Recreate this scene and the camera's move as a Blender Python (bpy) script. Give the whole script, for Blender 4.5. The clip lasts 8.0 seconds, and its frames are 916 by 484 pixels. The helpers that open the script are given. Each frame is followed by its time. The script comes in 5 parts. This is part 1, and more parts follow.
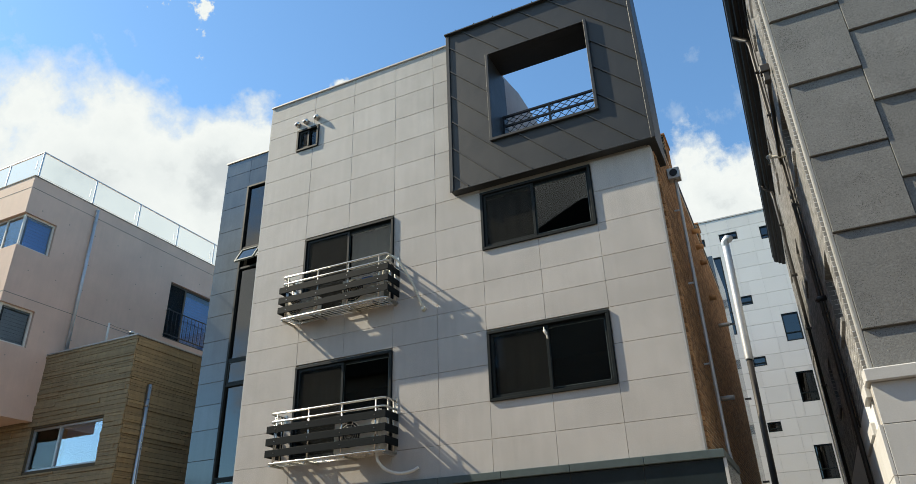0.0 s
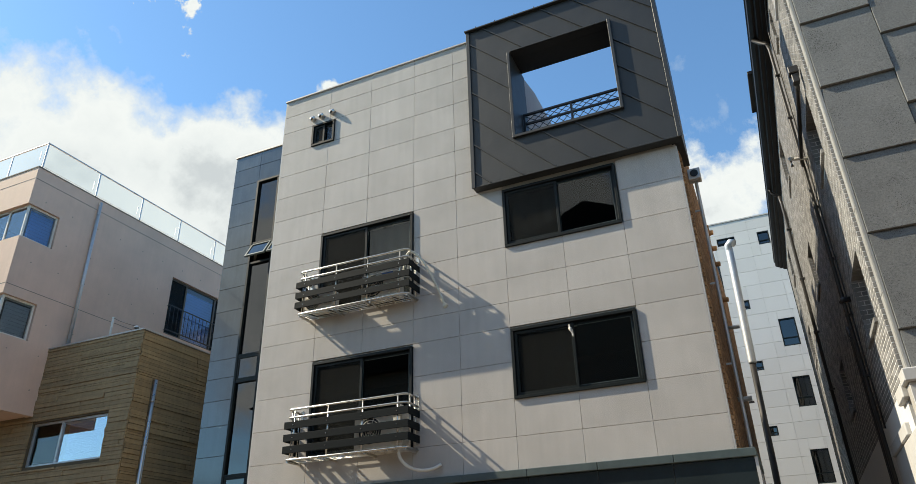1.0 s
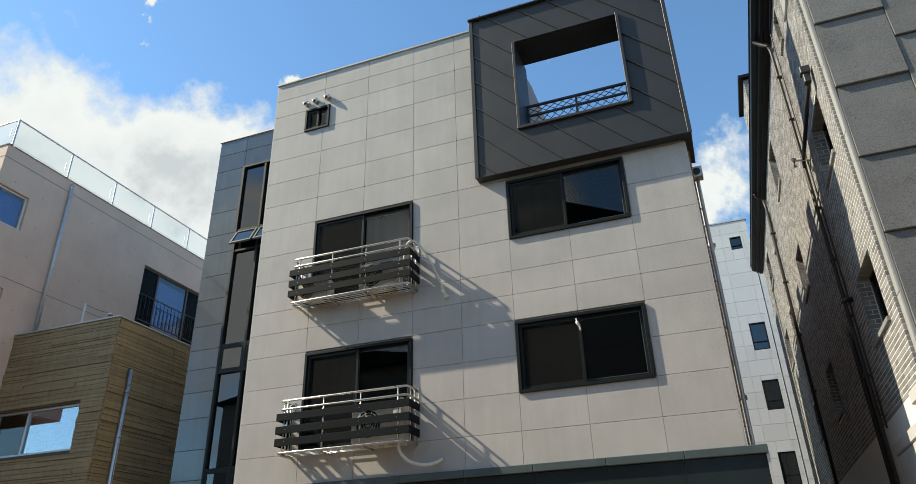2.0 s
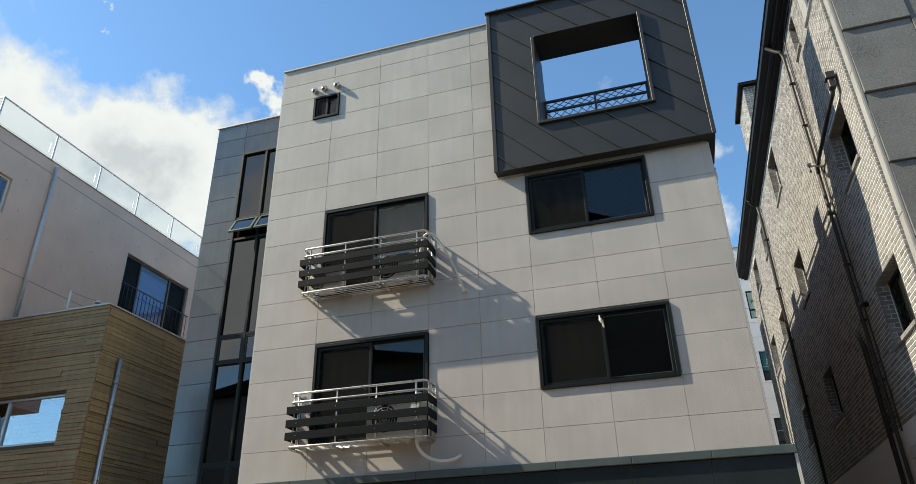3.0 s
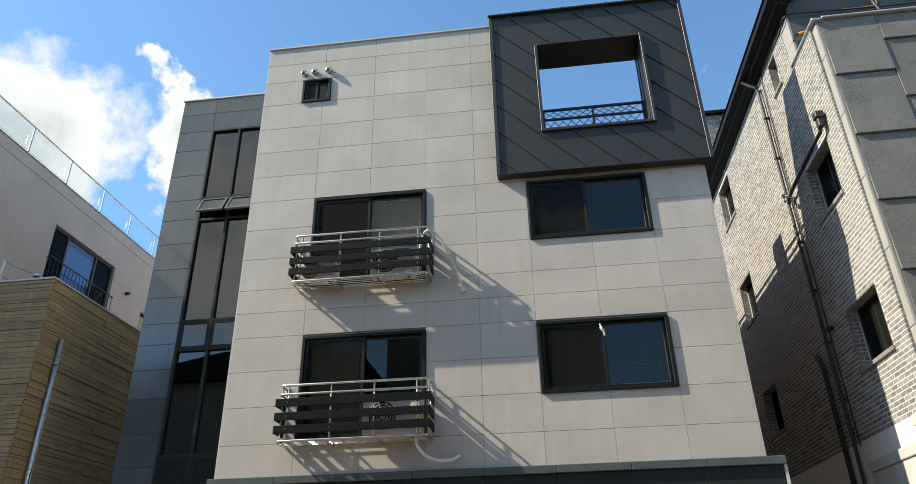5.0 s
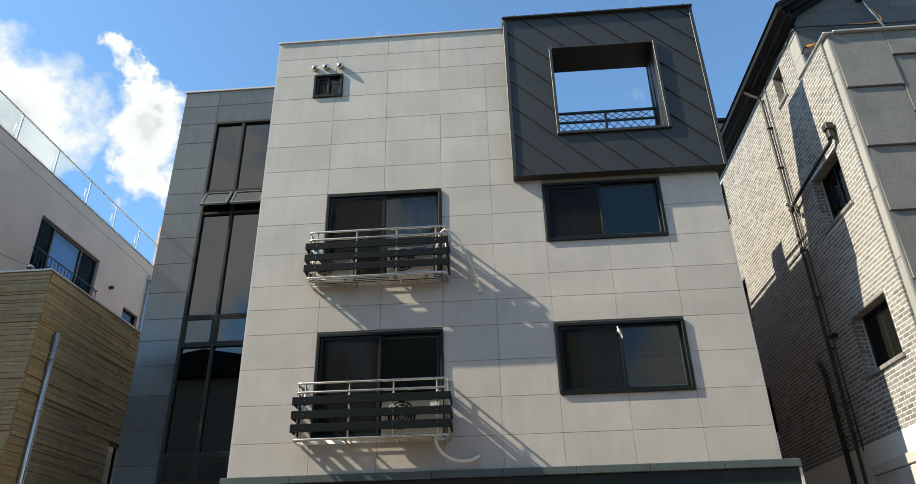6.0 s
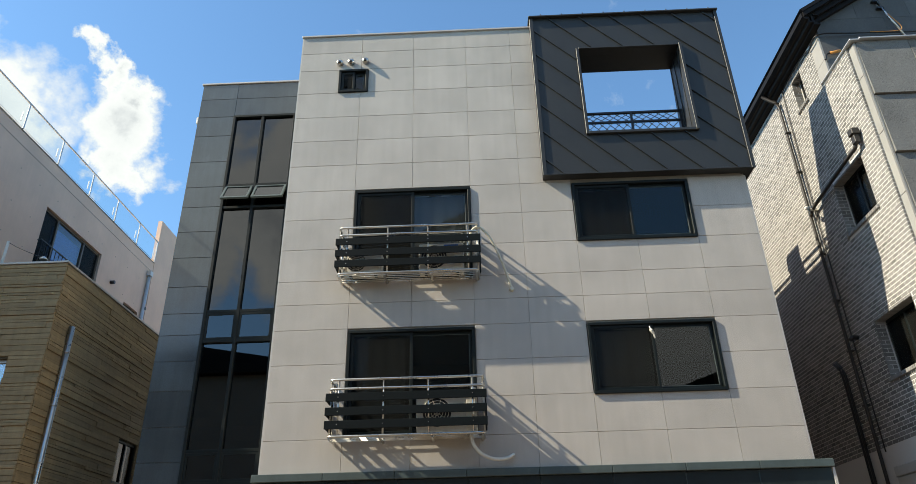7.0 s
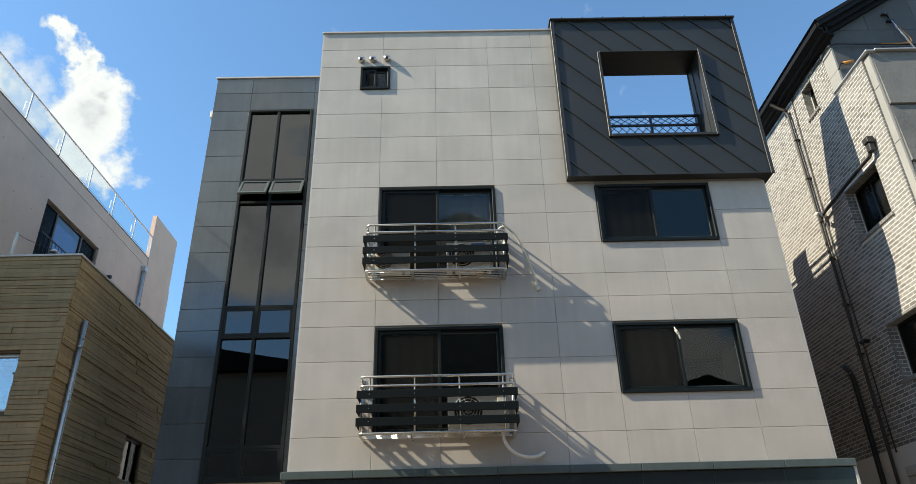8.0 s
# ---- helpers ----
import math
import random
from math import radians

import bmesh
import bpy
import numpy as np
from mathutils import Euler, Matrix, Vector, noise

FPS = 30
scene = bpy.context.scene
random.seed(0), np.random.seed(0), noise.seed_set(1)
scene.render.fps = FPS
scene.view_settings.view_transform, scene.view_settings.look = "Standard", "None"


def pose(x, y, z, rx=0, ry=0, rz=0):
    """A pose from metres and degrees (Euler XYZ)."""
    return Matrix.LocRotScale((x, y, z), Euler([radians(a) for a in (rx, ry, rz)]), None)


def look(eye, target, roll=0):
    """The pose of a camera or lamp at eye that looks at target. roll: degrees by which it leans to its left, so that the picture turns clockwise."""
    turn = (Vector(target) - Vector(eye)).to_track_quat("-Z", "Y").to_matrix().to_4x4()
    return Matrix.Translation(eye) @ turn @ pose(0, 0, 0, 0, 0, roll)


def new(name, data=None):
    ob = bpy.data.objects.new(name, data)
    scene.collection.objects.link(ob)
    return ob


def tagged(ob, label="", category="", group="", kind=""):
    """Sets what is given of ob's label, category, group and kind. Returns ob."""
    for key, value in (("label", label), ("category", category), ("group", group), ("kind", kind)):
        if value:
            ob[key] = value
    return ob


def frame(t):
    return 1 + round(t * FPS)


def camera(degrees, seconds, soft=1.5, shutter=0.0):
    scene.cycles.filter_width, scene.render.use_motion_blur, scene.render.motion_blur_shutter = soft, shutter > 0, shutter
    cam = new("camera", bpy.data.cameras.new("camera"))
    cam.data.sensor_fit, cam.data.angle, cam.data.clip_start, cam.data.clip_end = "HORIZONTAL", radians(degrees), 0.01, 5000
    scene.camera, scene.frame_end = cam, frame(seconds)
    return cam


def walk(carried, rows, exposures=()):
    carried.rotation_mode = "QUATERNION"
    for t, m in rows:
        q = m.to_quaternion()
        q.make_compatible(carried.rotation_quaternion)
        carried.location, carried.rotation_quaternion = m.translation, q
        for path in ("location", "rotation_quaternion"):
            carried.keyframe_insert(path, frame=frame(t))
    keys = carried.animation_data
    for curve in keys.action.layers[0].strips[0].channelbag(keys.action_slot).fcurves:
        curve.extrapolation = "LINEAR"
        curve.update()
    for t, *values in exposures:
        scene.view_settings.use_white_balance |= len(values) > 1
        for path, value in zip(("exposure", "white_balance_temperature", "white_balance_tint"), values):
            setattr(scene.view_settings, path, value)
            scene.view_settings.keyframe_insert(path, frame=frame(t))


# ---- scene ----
cam = camera(66.2, 8.0, soft=0.7)
PATH = [
    (0, (-0.038, 0.158, 1.797), (-0.793, 1.779, 2.692), -1.9),
    (0.5, (-0.322, 0.064, 1.775), (-1.067, 1.69, 2.671), -1.8),
    (1, (-0.754, -0.032, 1.729), (-1.468, 1.604, 2.632), -1.6),
    (1.5, (-1.185, -0.012, 1.716), (-1.845, 1.646, 2.62), -1.6),
    (3, (-2.738, -0.1, 1.664), (-3.244, 1.609, 2.572), -1.4),
    (3.5, (-3.316, -0.257, 1.669), (-3.755, 1.467, 2.582), -1.3),
    (4, (-3.804, -0.346, 1.625), (-4.159, 1.399, 2.537), -1.4),
    (4.5, (-4.261, -0.397, 1.667), (-4.539, 1.363, 2.576), -1.3),
    (6, (-5.697, -0.503, 1.683), (-5.807, 1.274, 2.593), -1.4),
    (6.5, (-6.2, -0.533, 1.662), (-6.282, 1.244, 2.576), -1.4),
    (7, (-6.687, -0.479, 1.659), (-6.735, 1.3, 2.572), -1.4),
    (7.5, (-7.238, -0.499, 1.64), (-7.254, 1.279, 2.555), -1.5),
    (8, (-7.705, -0.513, 1.622), (-7.674, 1.265, 2.536), -1.6),
]
walk(cam, [(t, look(eye, target, roll)) for t, eye, target, roll in PATH],
     exposures=[(0.0, 0.28, 8100, 7), (3.5, 0.26, 8100, 7), (4.5, 0.45, 8200, 7), (8.0, 0.40, 8200, 7)])

# ---- sun, sky, exposure ----
SUN_TO = Vector((-1.0, -0.238, 0.88)).normalized()      # the way to the sun
SUN_EL = math.asin(SUN_TO.z)
SUN_AZ = math.atan2(SUN_TO.x, SUN_TO.y)
sun = new("sun", bpy.data.lights.new("sun", "SUN"))
sun.data.energy, sun.data.angle, sun.data.color = 5.9, radians(0.53), (1.0, 0.968, 0.905)
sun.matrix_world = look(SUN_TO * 60, (0, 0, 0))


def node(nt, kind, x=0, **values):
    n = nt.nodes.new(kind)
    for key, value in values.items():
        n.inputs[key].default_value = value
    return n


def ramp(nt, source, stops):
    r = nt.nodes.new("ShaderNodeValToRGB")
    while len(r.color_ramp.elements) < len(stops):
        r.color_ramp.elements.new(0.5)
    for e, (p, c) in zip(r.color_ramp.elements, stops):
        e.position = p
        e.color = (c, c, c, 1) if isinstance(c, (int, float)) else (*c, 1)
    nt.links.new(source, r.inputs[0])
    return r.outputs[0]


def maths(nt, op, a, b, clamp=False):
    m = nt.nodes.new("ShaderNodeMath")
    m.operation, m.use_clamp = op, clamp
    for i, v in enumerate((a, b)):
        if isinstance(v, (int, float)):
            m.inputs[i].default_value = v
        else:
            nt.links.new(v, m.inputs[i])
    return m.outputs[0]


def mixed(nt, fac, a, b, blend="MIX"):
    m = nt.nodes.new("ShaderNodeMix")
    m.data_type, m.blend_type = "RGBA", blend
    for i, v in ((0, fac), (6, a), (7, b)):
        if isinstance(v, (int, float)):
            m.inputs[i].default_value = v
        elif isinstance(v, tuple):
            m.inputs[i].default_value = (*v, 1)
        else:
            nt.links.new(v, m.inputs[i])
    return m.outputs[2]


world = bpy.data.worlds.new("sky")
scene.world = world
world.use_nodes = True
nt = world.node_tree
nt.nodes.clear()
sky = nt.nodes.new("ShaderNodeTexSky")
sky.sky_type, sky.sun_disc = "NISHITA", False
sky.sun_elevation, sky.sun_rotation = SUN_EL, SUN_AZ
sky.air_density, sky.dust_density, sky.ozone_density = 1.0, 0.3, 2.0
coord = nt.nodes.new("ShaderNodeTexCoord")
# cumulus: noise on a flat layer high above, thinned towards clear sky on one side
sep = nt.nodes.new("ShaderNodeSeparateXYZ")
nt.links.new(coord.outputs["Generated"], sep.inputs[0])
low = maths(nt, "MAXIMUM", sep.outputs["Z"], 0.02)
comb = nt.nodes.new("ShaderNodeCombineXYZ")
nt.links.new(maths(nt, "DIVIDE", sep.outputs["X"], maths(nt, "ADD", low, 0.25)), comb.inputs[0])
nt.links.new(maths(nt, "DIVIDE", sep.outputs["Y"], maths(nt, "ADD", low, 0.25)), comb.inputs[1])


# the banks' rims are pulled about, so that they fray
fray = node(nt, "ShaderNodeTexNoise", Scale=7.0, Detail=7.0, Roughness=0.62)
nt.links.new(coord.outputs["Generated"], fray.inputs["Vector"])
pull = nt.nodes.new("ShaderNodeVectorMath")
pull.operation = "MULTIPLY_ADD"
nt.links.new(fray.outputs["Color"], pull.inputs[0])
pull.inputs[1].default_value = (0.28, 0.28, 0.28)
pull.inputs[2].default_value = (-0.14, -0.14, -0.14)
bent = nt.nodes.new("ShaderNodeVectorMath")
bent.operation = "ADD"
nt.links.new(coord.outputs["Generated"], bent.inputs[0])
nt.links.new(pull.outputs[0], bent.inputs[1])


def cloud_bank(centre, radius, squash):
    """How near a direction is to a bank of cloud: 1 in its middle, 0 past its rim."""
    c = Vector(centre).normalized()
    sub = nt.nodes.new("ShaderNodeVectorMath")
    sub.operation = "SUBTRACT"
    nt.links.new(bent.outputs[0], sub.inputs[0])
    sub.inputs[1].default_value = c
    mul = nt.nodes.new("ShaderNodeVectorMath")
    mul.operation = "MULTIPLY"
    nt.links.new(sub.outputs[0], mul.inputs[0])
    mul.inputs[1].default_value = (1, 1, squash)
    ln = nt.nodes.new("ShaderNodeVectorMath")
    ln.operation = "LENGTH"
    nt.links.new(mul.outputs[0], ln.inputs[0])
    return maths(nt, "SUBTRACT", 1.0, maths(nt, "DIVIDE", ln.outputs["Value"], radius), True)


CLOUDS = [((-0.715, 0.475, 0.45), 0.255, 1.1), ((-0.615, 0.605, 0.49), 0.165, 1.0), ((-0.455, 0.645, 0.61), 0.05, 1.3), ((-0.42, 0.69, 0.59), 0.055, 0.8), ((-0.44, 0.715, 0.545), 0.095, 0.75),
          ((-0.46, 0.745, 0.485), 0.06, 0.8), ((-0.60, 0.46, 0.655), 0.022, 1.0), ((-0.015, 0.87, 0.45), 0.14, 1.4),
          ((-0.56, -0.72, 0.38), 0.21, 1.0), ((-0.42, -0.78, 0.46), 0.2, 1.0), ((-0.23, -0.85, 0.48), 0.19, 1.0), ((0.3, -0.92, 0.25), 0.2, 1.0), ((-0.35, -0.62, 0.7), 0.24, 1.0), ((-0.27, 0.0, 0.96), 0.3, 1.0)]
bank = None
for centre, radius, squash in CLOUDS:
    b = cloud_bank(centre, radius, squash)
    bank = b if bank is None else maths(nt, "MAXIMUM", bank, b)
puff = node(nt, "ShaderNodeTexNoise", Scale=5.5, Detail=9.0, Roughness=0.6, Distortion=0.25)
nt.links.new(coord.outputs["Generated"], puff.inputs["Vector"])
wisp = node(nt, "ShaderNodeTexNoise", Scale=16.0, Detail=6.0, Roughness=0.6)
nt.links.new(coord.outputs["Generated"], wisp.inputs["Vector"])
thick = maths(nt, "ADD", maths(nt, "MULTIPLY", bank, 0.95), maths(nt, "MULTIPLY", maths(nt, "SUBTRACT", puff.outputs[0], 0.5), 1.15))
thick = maths(nt, "ADD", thick, maths(nt, "MULTIPLY", maths(nt, "SUBTRACT", wisp.outputs[0], 0.5), 0.3))
cover = ramp(nt, thick, ((0.13, 0.0), (0.24, 0.45), (0.40, 1.0)))
shade = ramp(nt, thick, ((0.2, (3.9, 4.9, 6.4)), (0.48, (5.25, 6.05, 7.15)), (0.75, (4.8, 5.6, 6.7)), (1.0, (3.6, 4.3, 5.3))))
clear_sky = mixed(nt, 1.0, sky.outputs[0], (0.88, 1.40, 1.81), "MULTIPLY")
tint = mixed(nt, cover, clear_sky, shade)
back = nt.nodes.new("ShaderNodeBackground")
nt.links.new(tint, back.inputs[0])
back.inputs[1].default_value = 0.13
out = nt.nodes.new("ShaderNodeOutputWorld")
nt.links.new(back.outputs[0], out.inputs[0])

# ---- materials ----


def material(name, base, rough=0.7, metal=0.0, vary=0.12, scale=1.5, grain=60.0, grain_amount=0.15, bump=0.15,
             bump_scale=None, piece=0.0, island=0.0, stretch=(1, 1, 1), streak=0.0, pits=0.0, specular=0.5, tone=None):
    """A surface: broad stains, fine grain, streaks of rain, a tone for each piece, relief."""
    m = bpy.data.materials.new(name)
    m.use_nodes = True
    t = m.node_tree
    bsdf = t.nodes["Principled BSDF"]
    bsdf.inputs["Metallic"].default_value = metal
    bsdf.inputs["Specular IOR Level"].default_value = specular
    geo = t.nodes.new("ShaderNodeNewGeometry")
    mp = t.nodes.new("ShaderNodeMapping")
    mp.inputs["Scale"].default_value = stretch
    t.links.new(geo.outputs["Position"], mp.inputs[0])
    broad = node(t, "ShaderNodeTexNoise", Scale=scale, Detail=5.0, Roughness=0.6)
    fine = node(t, "ShaderNodeTexNoise", Scale=grain, Detail=3.0, Roughness=0.7)
    t.links.new(mp.outputs[0], broad.inputs["Vector"])
    t.links.new(mp.outputs[0], fine.inputs["Vector"])
    value = maths(t, "ADD", 1.0 - vary - grain_amount, maths(t, "ADD", maths(t, "MULTIPLY", broad.outputs[0], 2 * vary), maths(t, "MULTIPLY", fine.outputs[0], 2 * grain_amount)))
    if streak:
        ms = t.nodes.new("ShaderNodeMapping")
        ms.inputs["Scale"].default_value = (9, 9, 0.5)
        t.links.new(geo.outputs["Position"], ms.inputs[0])
        sn = node(t, "ShaderNodeTexNoise", Scale=1.0, Detail=4.0, Roughness=0.6)
        t.links.new(ms.outputs[0], sn.inputs["Vector"])
        value = maths(t, "MULTIPLY", value, maths(t, "ADD", 1.0 - streak, maths(t, "MULTIPLY", sn.outputs[0], 2 * streak)))
    if piece:
        info = t.nodes.new("ShaderNodeObjectInfo")
        value = maths(t, "MULTIPLY", value, maths(t, "ADD", 1.0 - piece, maths(t, "MULTIPLY", info.outputs["Random"], 2 * piece)))
    if island:
        value = maths(t, "MULTIPLY", value, maths(t, "ADD", 1.0 - island, maths(t, "MULTIPLY", geo.outputs["Random Per Island"], 2 * island)))
    height = fine.outputs[0]
    if pits:
        vor = node(t, "ShaderNodeTexVoronoi", Scale=48.0)
        t.links.new(geo.outputs["Position"], vor.inputs["Vector"])
        gate = node(t, "ShaderNodeTexNoise", Scale=3.0, Detail=3.0)
        t.links.new(geo.outputs["Position"], gate.inputs["Vector"])
        size = maths(t, "MULTIPLY", maths(t, "SUBTRACT", gate.outputs[0], 0.22, True), 0.6)
        hole = maths(t, "LESS_THAN", vor.outputs["Distance"], size)
        value = maths(t, "MULTIPLY", value, maths(t, "SUBTRACT", 1.0, maths(t, "MULTIPLY", hole, pits)))
        height = maths(t, "SUBTRACT", height, maths(t, "MULTIPLY", hole, 1.5))
    if tone:
        colour = mixed(t, maths(t, "ADD", maths(t, "MULTIPLY", geo.outputs["Random Per Island"], 0.6), maths(t, "MULTIPLY", broad.outputs[0], 0.4)), base, tone)
    else:
        colour = base
    m_out = mixed(t, 1.0, colour, (1, 1, 1), "MULTIPLY")
    mul = t.nodes.new("ShaderNodeVectorMath")
    mul.operation = "SCALE"
    t.links.new(m_out, mul.inputs[0])
    t.links.new(value, mul.inputs["Scale"])
    t.links.new(mul.outputs[0], bsdf.inputs["Base Color"])
    t.links.new(maths(t, "ADD", rough - 0.08, maths(t, "MULTIPLY", broad.outputs[0], 0.16)), bsdf.inputs["Roughness"])
    if bump:
        b = node(t, "ShaderNodeBump", Strength=bump, Distance=0.01)
        t.links.new(height, b.inputs["Height"])
        t.links.new(b.outputs[0], bsdf.inputs["Normal"])
    return m


def glass(name, tint, bend=1.5, rough=0.0):
    """Clear or tinted sheet glass that mirrors what is before it."""
    m = bpy.data.materials.new(name)
    m.use_nodes = True
    bsdf = m.node_tree.nodes["Principled BSDF"]
    bsdf.inputs["Base Color"].default_value = (*tint, 1)
    bsdf.inputs["Transmission Weight"].default_value = 1.0
    bsdf.inputs["Roughness"].default_value = rough
    bsdf.inputs["IOR"].default_value = bend
    return m


M_GRANITE = material("flamed granite", (0.448, 0.42, 0.39), 0.75, vary=0.24, scale=1.1, grain=70, grain_amount=0.62, bump=0.2, piece=0.05, streak=0.1)
M_JOINT = material("joint sealant", (0.38, 0.36, 0.33), 0.8)
M_SLATE = material("honed dark granite", (0.058, 0.074, 0.084), 0.13, vary=0.42, scale=1.2, grain=45, grain_amount=0.3, bump=0.02, piece=0.18, streak=0.22, specular=1.0)
M_SEAM = material("charcoal sheet metal", (0.027, 0.029, 0.03), 0.46, specular=0.45, vary=0.2, scale=1.4, grain=2.6, grain_amount=0.08, bump=0.6, streak=0.1)
M_FRAME = material("dark green-grey window aluminium", (0.007, 0.011, 0.0115), 0.45, vary=0.2, grain=30, bump=0.02, specular=0.22)
M_LEDGE = material("weathered green-grey sheet", (0.07, 0.095, 0.095), 0.4, vary=0.25, scale=3, grain=20, bump=0.04, streak=0.15)
M_FASCIA = material("dark glossy fascia", (0.02, 0.028, 0.03), 0.2, vary=0.25, grain=20, bump=0.01)
M_STEEL = material("stainless steel", (0.62, 0.6, 0.56), 0.28, metal=1.0, vary=0.1, grain=25, grain_amount=0.06, bump=0.01)
M_GALV = material("galvanised steel", (0.55, 0.56, 0.57), 0.45, metal=0.55, vary=0.2, scale=4, grain=25, bump=0.02)
M_SLAT = material("dark painted slat", (0.006, 0.0095, 0.011), 0.6, vary=0.15, grain=40, bump=0.02, specular=0.1)
M_CONCRETE = material("fair-faced concrete", (0.69, 0.482, 0.375), 0.75, vary=0.2, scale=0.9, grain=30, grain_amount=0.05, bump=0.08, streak=0.06)
M_CONCRETE_JOINT = material("concrete groove", (0.2, 0.18, 0.165), 0.85)
M_BOARD = material("weathered timber board", (0.315, 0.223, 0.117), 0.78, vary=0.42, scale=1.2, grain=5, grain_amount=0.25, bump=0.25, stretch=(1, 1, 14), piece=0.12, streak=0.3)
M_BOARD_GAP = material("gap behind boards", (0.11, 0.085, 0.05), 0.9)
M_BRICK = material("grey brick", (0.14, 0.139, 0.136), 0.85, vary=0.1, scale=9, grain=90, grain_amount=0.15, bump=0.08, island=0.14, piece=0.14, tone=(0.29, 0.287, 0.28))
M_MORTAR = material("pale mortar", (0.64, 0.635, 0.62), 0.9, vary=0.06, grain=60, grain_amount=0.06, bump=0.03)
M_BROWN = material("brown brick", (0.34, 0.165, 0.072), 0.85, vary=0.2, scale=7, grain=80, grain_amount=0.2, bump=0.08, island=0.28, piece=0.28, tone=(0.47, 0.26, 0.125))
M_MORTAR_BROWN = material("sandy mortar", (0.55, 0.47, 0.36), 0.9, vary=0.1, grain=60, bump=0.03)
M_BASALT = material("rough basalt slab", (0.165, 0.167, 0.162), 0.85, vary=0.3, scale=1.7, grain=40, grain_amount=0.65, bump=0.45, piece=0.1, pits=0.75)
M_GABLE = material("dark gable slab", (0.085, 0.09, 0.094), 0.7, vary=0.35, scale=2.0, grain=40, grain_amount=0.3, bump=0.15, piece=0.15, streak=0.1)
M_PALE_STONE = material("pale stone trim", (0.48, 0.475, 0.46), 0.75, vary=0.1, scale=1.5, grain=50, grain_amount=0.08, bump=0.12, piece=0.05, streak=0.06)
M_GREY_STONE = material("grey stone return", (0.29, 0.29, 0.283), 0.8, vary=0.2, grain=50, grain_amount=0.12, bump=0.2, piece=0.06)
M_ROOF = material("dark brown roof metal", (0.012, 0.011, 0.011), 0.5, vary=0.2, grain=15, bump=0.03, specular=0.12)
M_PIPE = material("brown downpipe", (0.026, 0.023, 0.021), 0.5, vary=0.2, grain=20, bump=0.03)
M_WHITE = material("white stone panel", (0.6, 0.59, 0.575), 0.6, vary=0.05, scale=0.4, grain=20, grain_amount=0.04, bump=0.03, piece=0.04)
M_WHITE_JOINT = material("pale joint", (0.5, 0.5, 0.5), 0.8)
M_PLASTIC = material("ivory plastic", (0.66, 0.64, 0.58), 0.45, vary=0.08, grain=20, bump=0.02)
M_HOSE = material("ivory hose wrap", (0.62, 0.6, 0.5), 0.6, vary=0.15, scale=6, grain=30, bump=0.2)
M_BLACK = material("black iron", (0.012, 0.012, 0.014), 0.4, bump=0.02)
# near-black base colour stands in for the shade inside unlit rooms
M_DARK_ROOM = material("shade-dark interior", (0.045, 0.043, 0.04), 0.9, bump=0.0)
M_CURTAIN = material("grey curtain", (0.33, 0.335, 0.325), 0.9, vary=0.2, stretch=(4, 4, 0.5), bump=0.05)
M_BRONZE = material("bronze window aluminium", (0.09, 0.07, 0.05), 0.45, vary=0.2, grain=20, bump=0.02)
M_TIE = material("form-tie plug", (0.36, 0.28, 0.24), 0.85)
M_TEAL = material("teal sign sheet", (0.03, 0.17, 0.15), 0.5)
M_CREAM = material("cream sign sheet", (0.62, 0.58, 0.4), 0.5)
M_RED = material("red sign print", (0.5, 0.04, 0.08), 0.5)
M_BLIND = material("blue-grey blind", (0.1, 0.22, 0.5), 0.6, vary=0.15, stretch=(1, 1, 6), bump=0.03)
M_BLUE = material("blue plastic", (0.04, 0.14, 0.42), 0.4, bump=0.0)
M_ORANGE = material("orange pipe wrap", (0.6, 0.26, 0.06), 0.6, bump=0.1)
M_COPING = material("pale metal coping", (0.5, 0.47, 0.44), 0.45, metal=0.2, vary=0.15, bump=0.02)
M_ASPHALT = material("worn sandy paving", (0.15, 0.118, 0.09), 0.9, vary=0.25, grain=120, grain_amount=0.25, bump=0.4)
M_RENDER = material("painted render", (0.27, 0.23, 0.19), 0.85, vary=0.12, streak=0.08)
M_LILAC = material("pale lilac-grey render", (0.42, 0.4, 0.4), 0.85, vary=0.12, streak=0.08)
G_WINDOW = glass("window glass", (0.5, 0.53, 0.53), 1.4)
M_SCREEN = material("black insect mesh", (0.012, 0.013, 0.012), 0.9, vary=0.1, grain=120, bump=0.0, specular=0.1)
M_SCREEN.node_tree.nodes["Principled BSDF"].inputs["Alpha"].default_value = 0.4
G_DARK = glass("tinted stair glass", (0.03, 0.028, 0.026), 1.85)
G_FILM = glass("mirror-film glass", (0.6, 0.75, 0.9), 2.9)
G_RAIL = glass("rail glass", (0.9, 0.95, 0.935), 1.45)
G_BLUE = glass("bluish glass", (0.7, 0.8, 0.9), 1.6)

# ---- building helpers ----


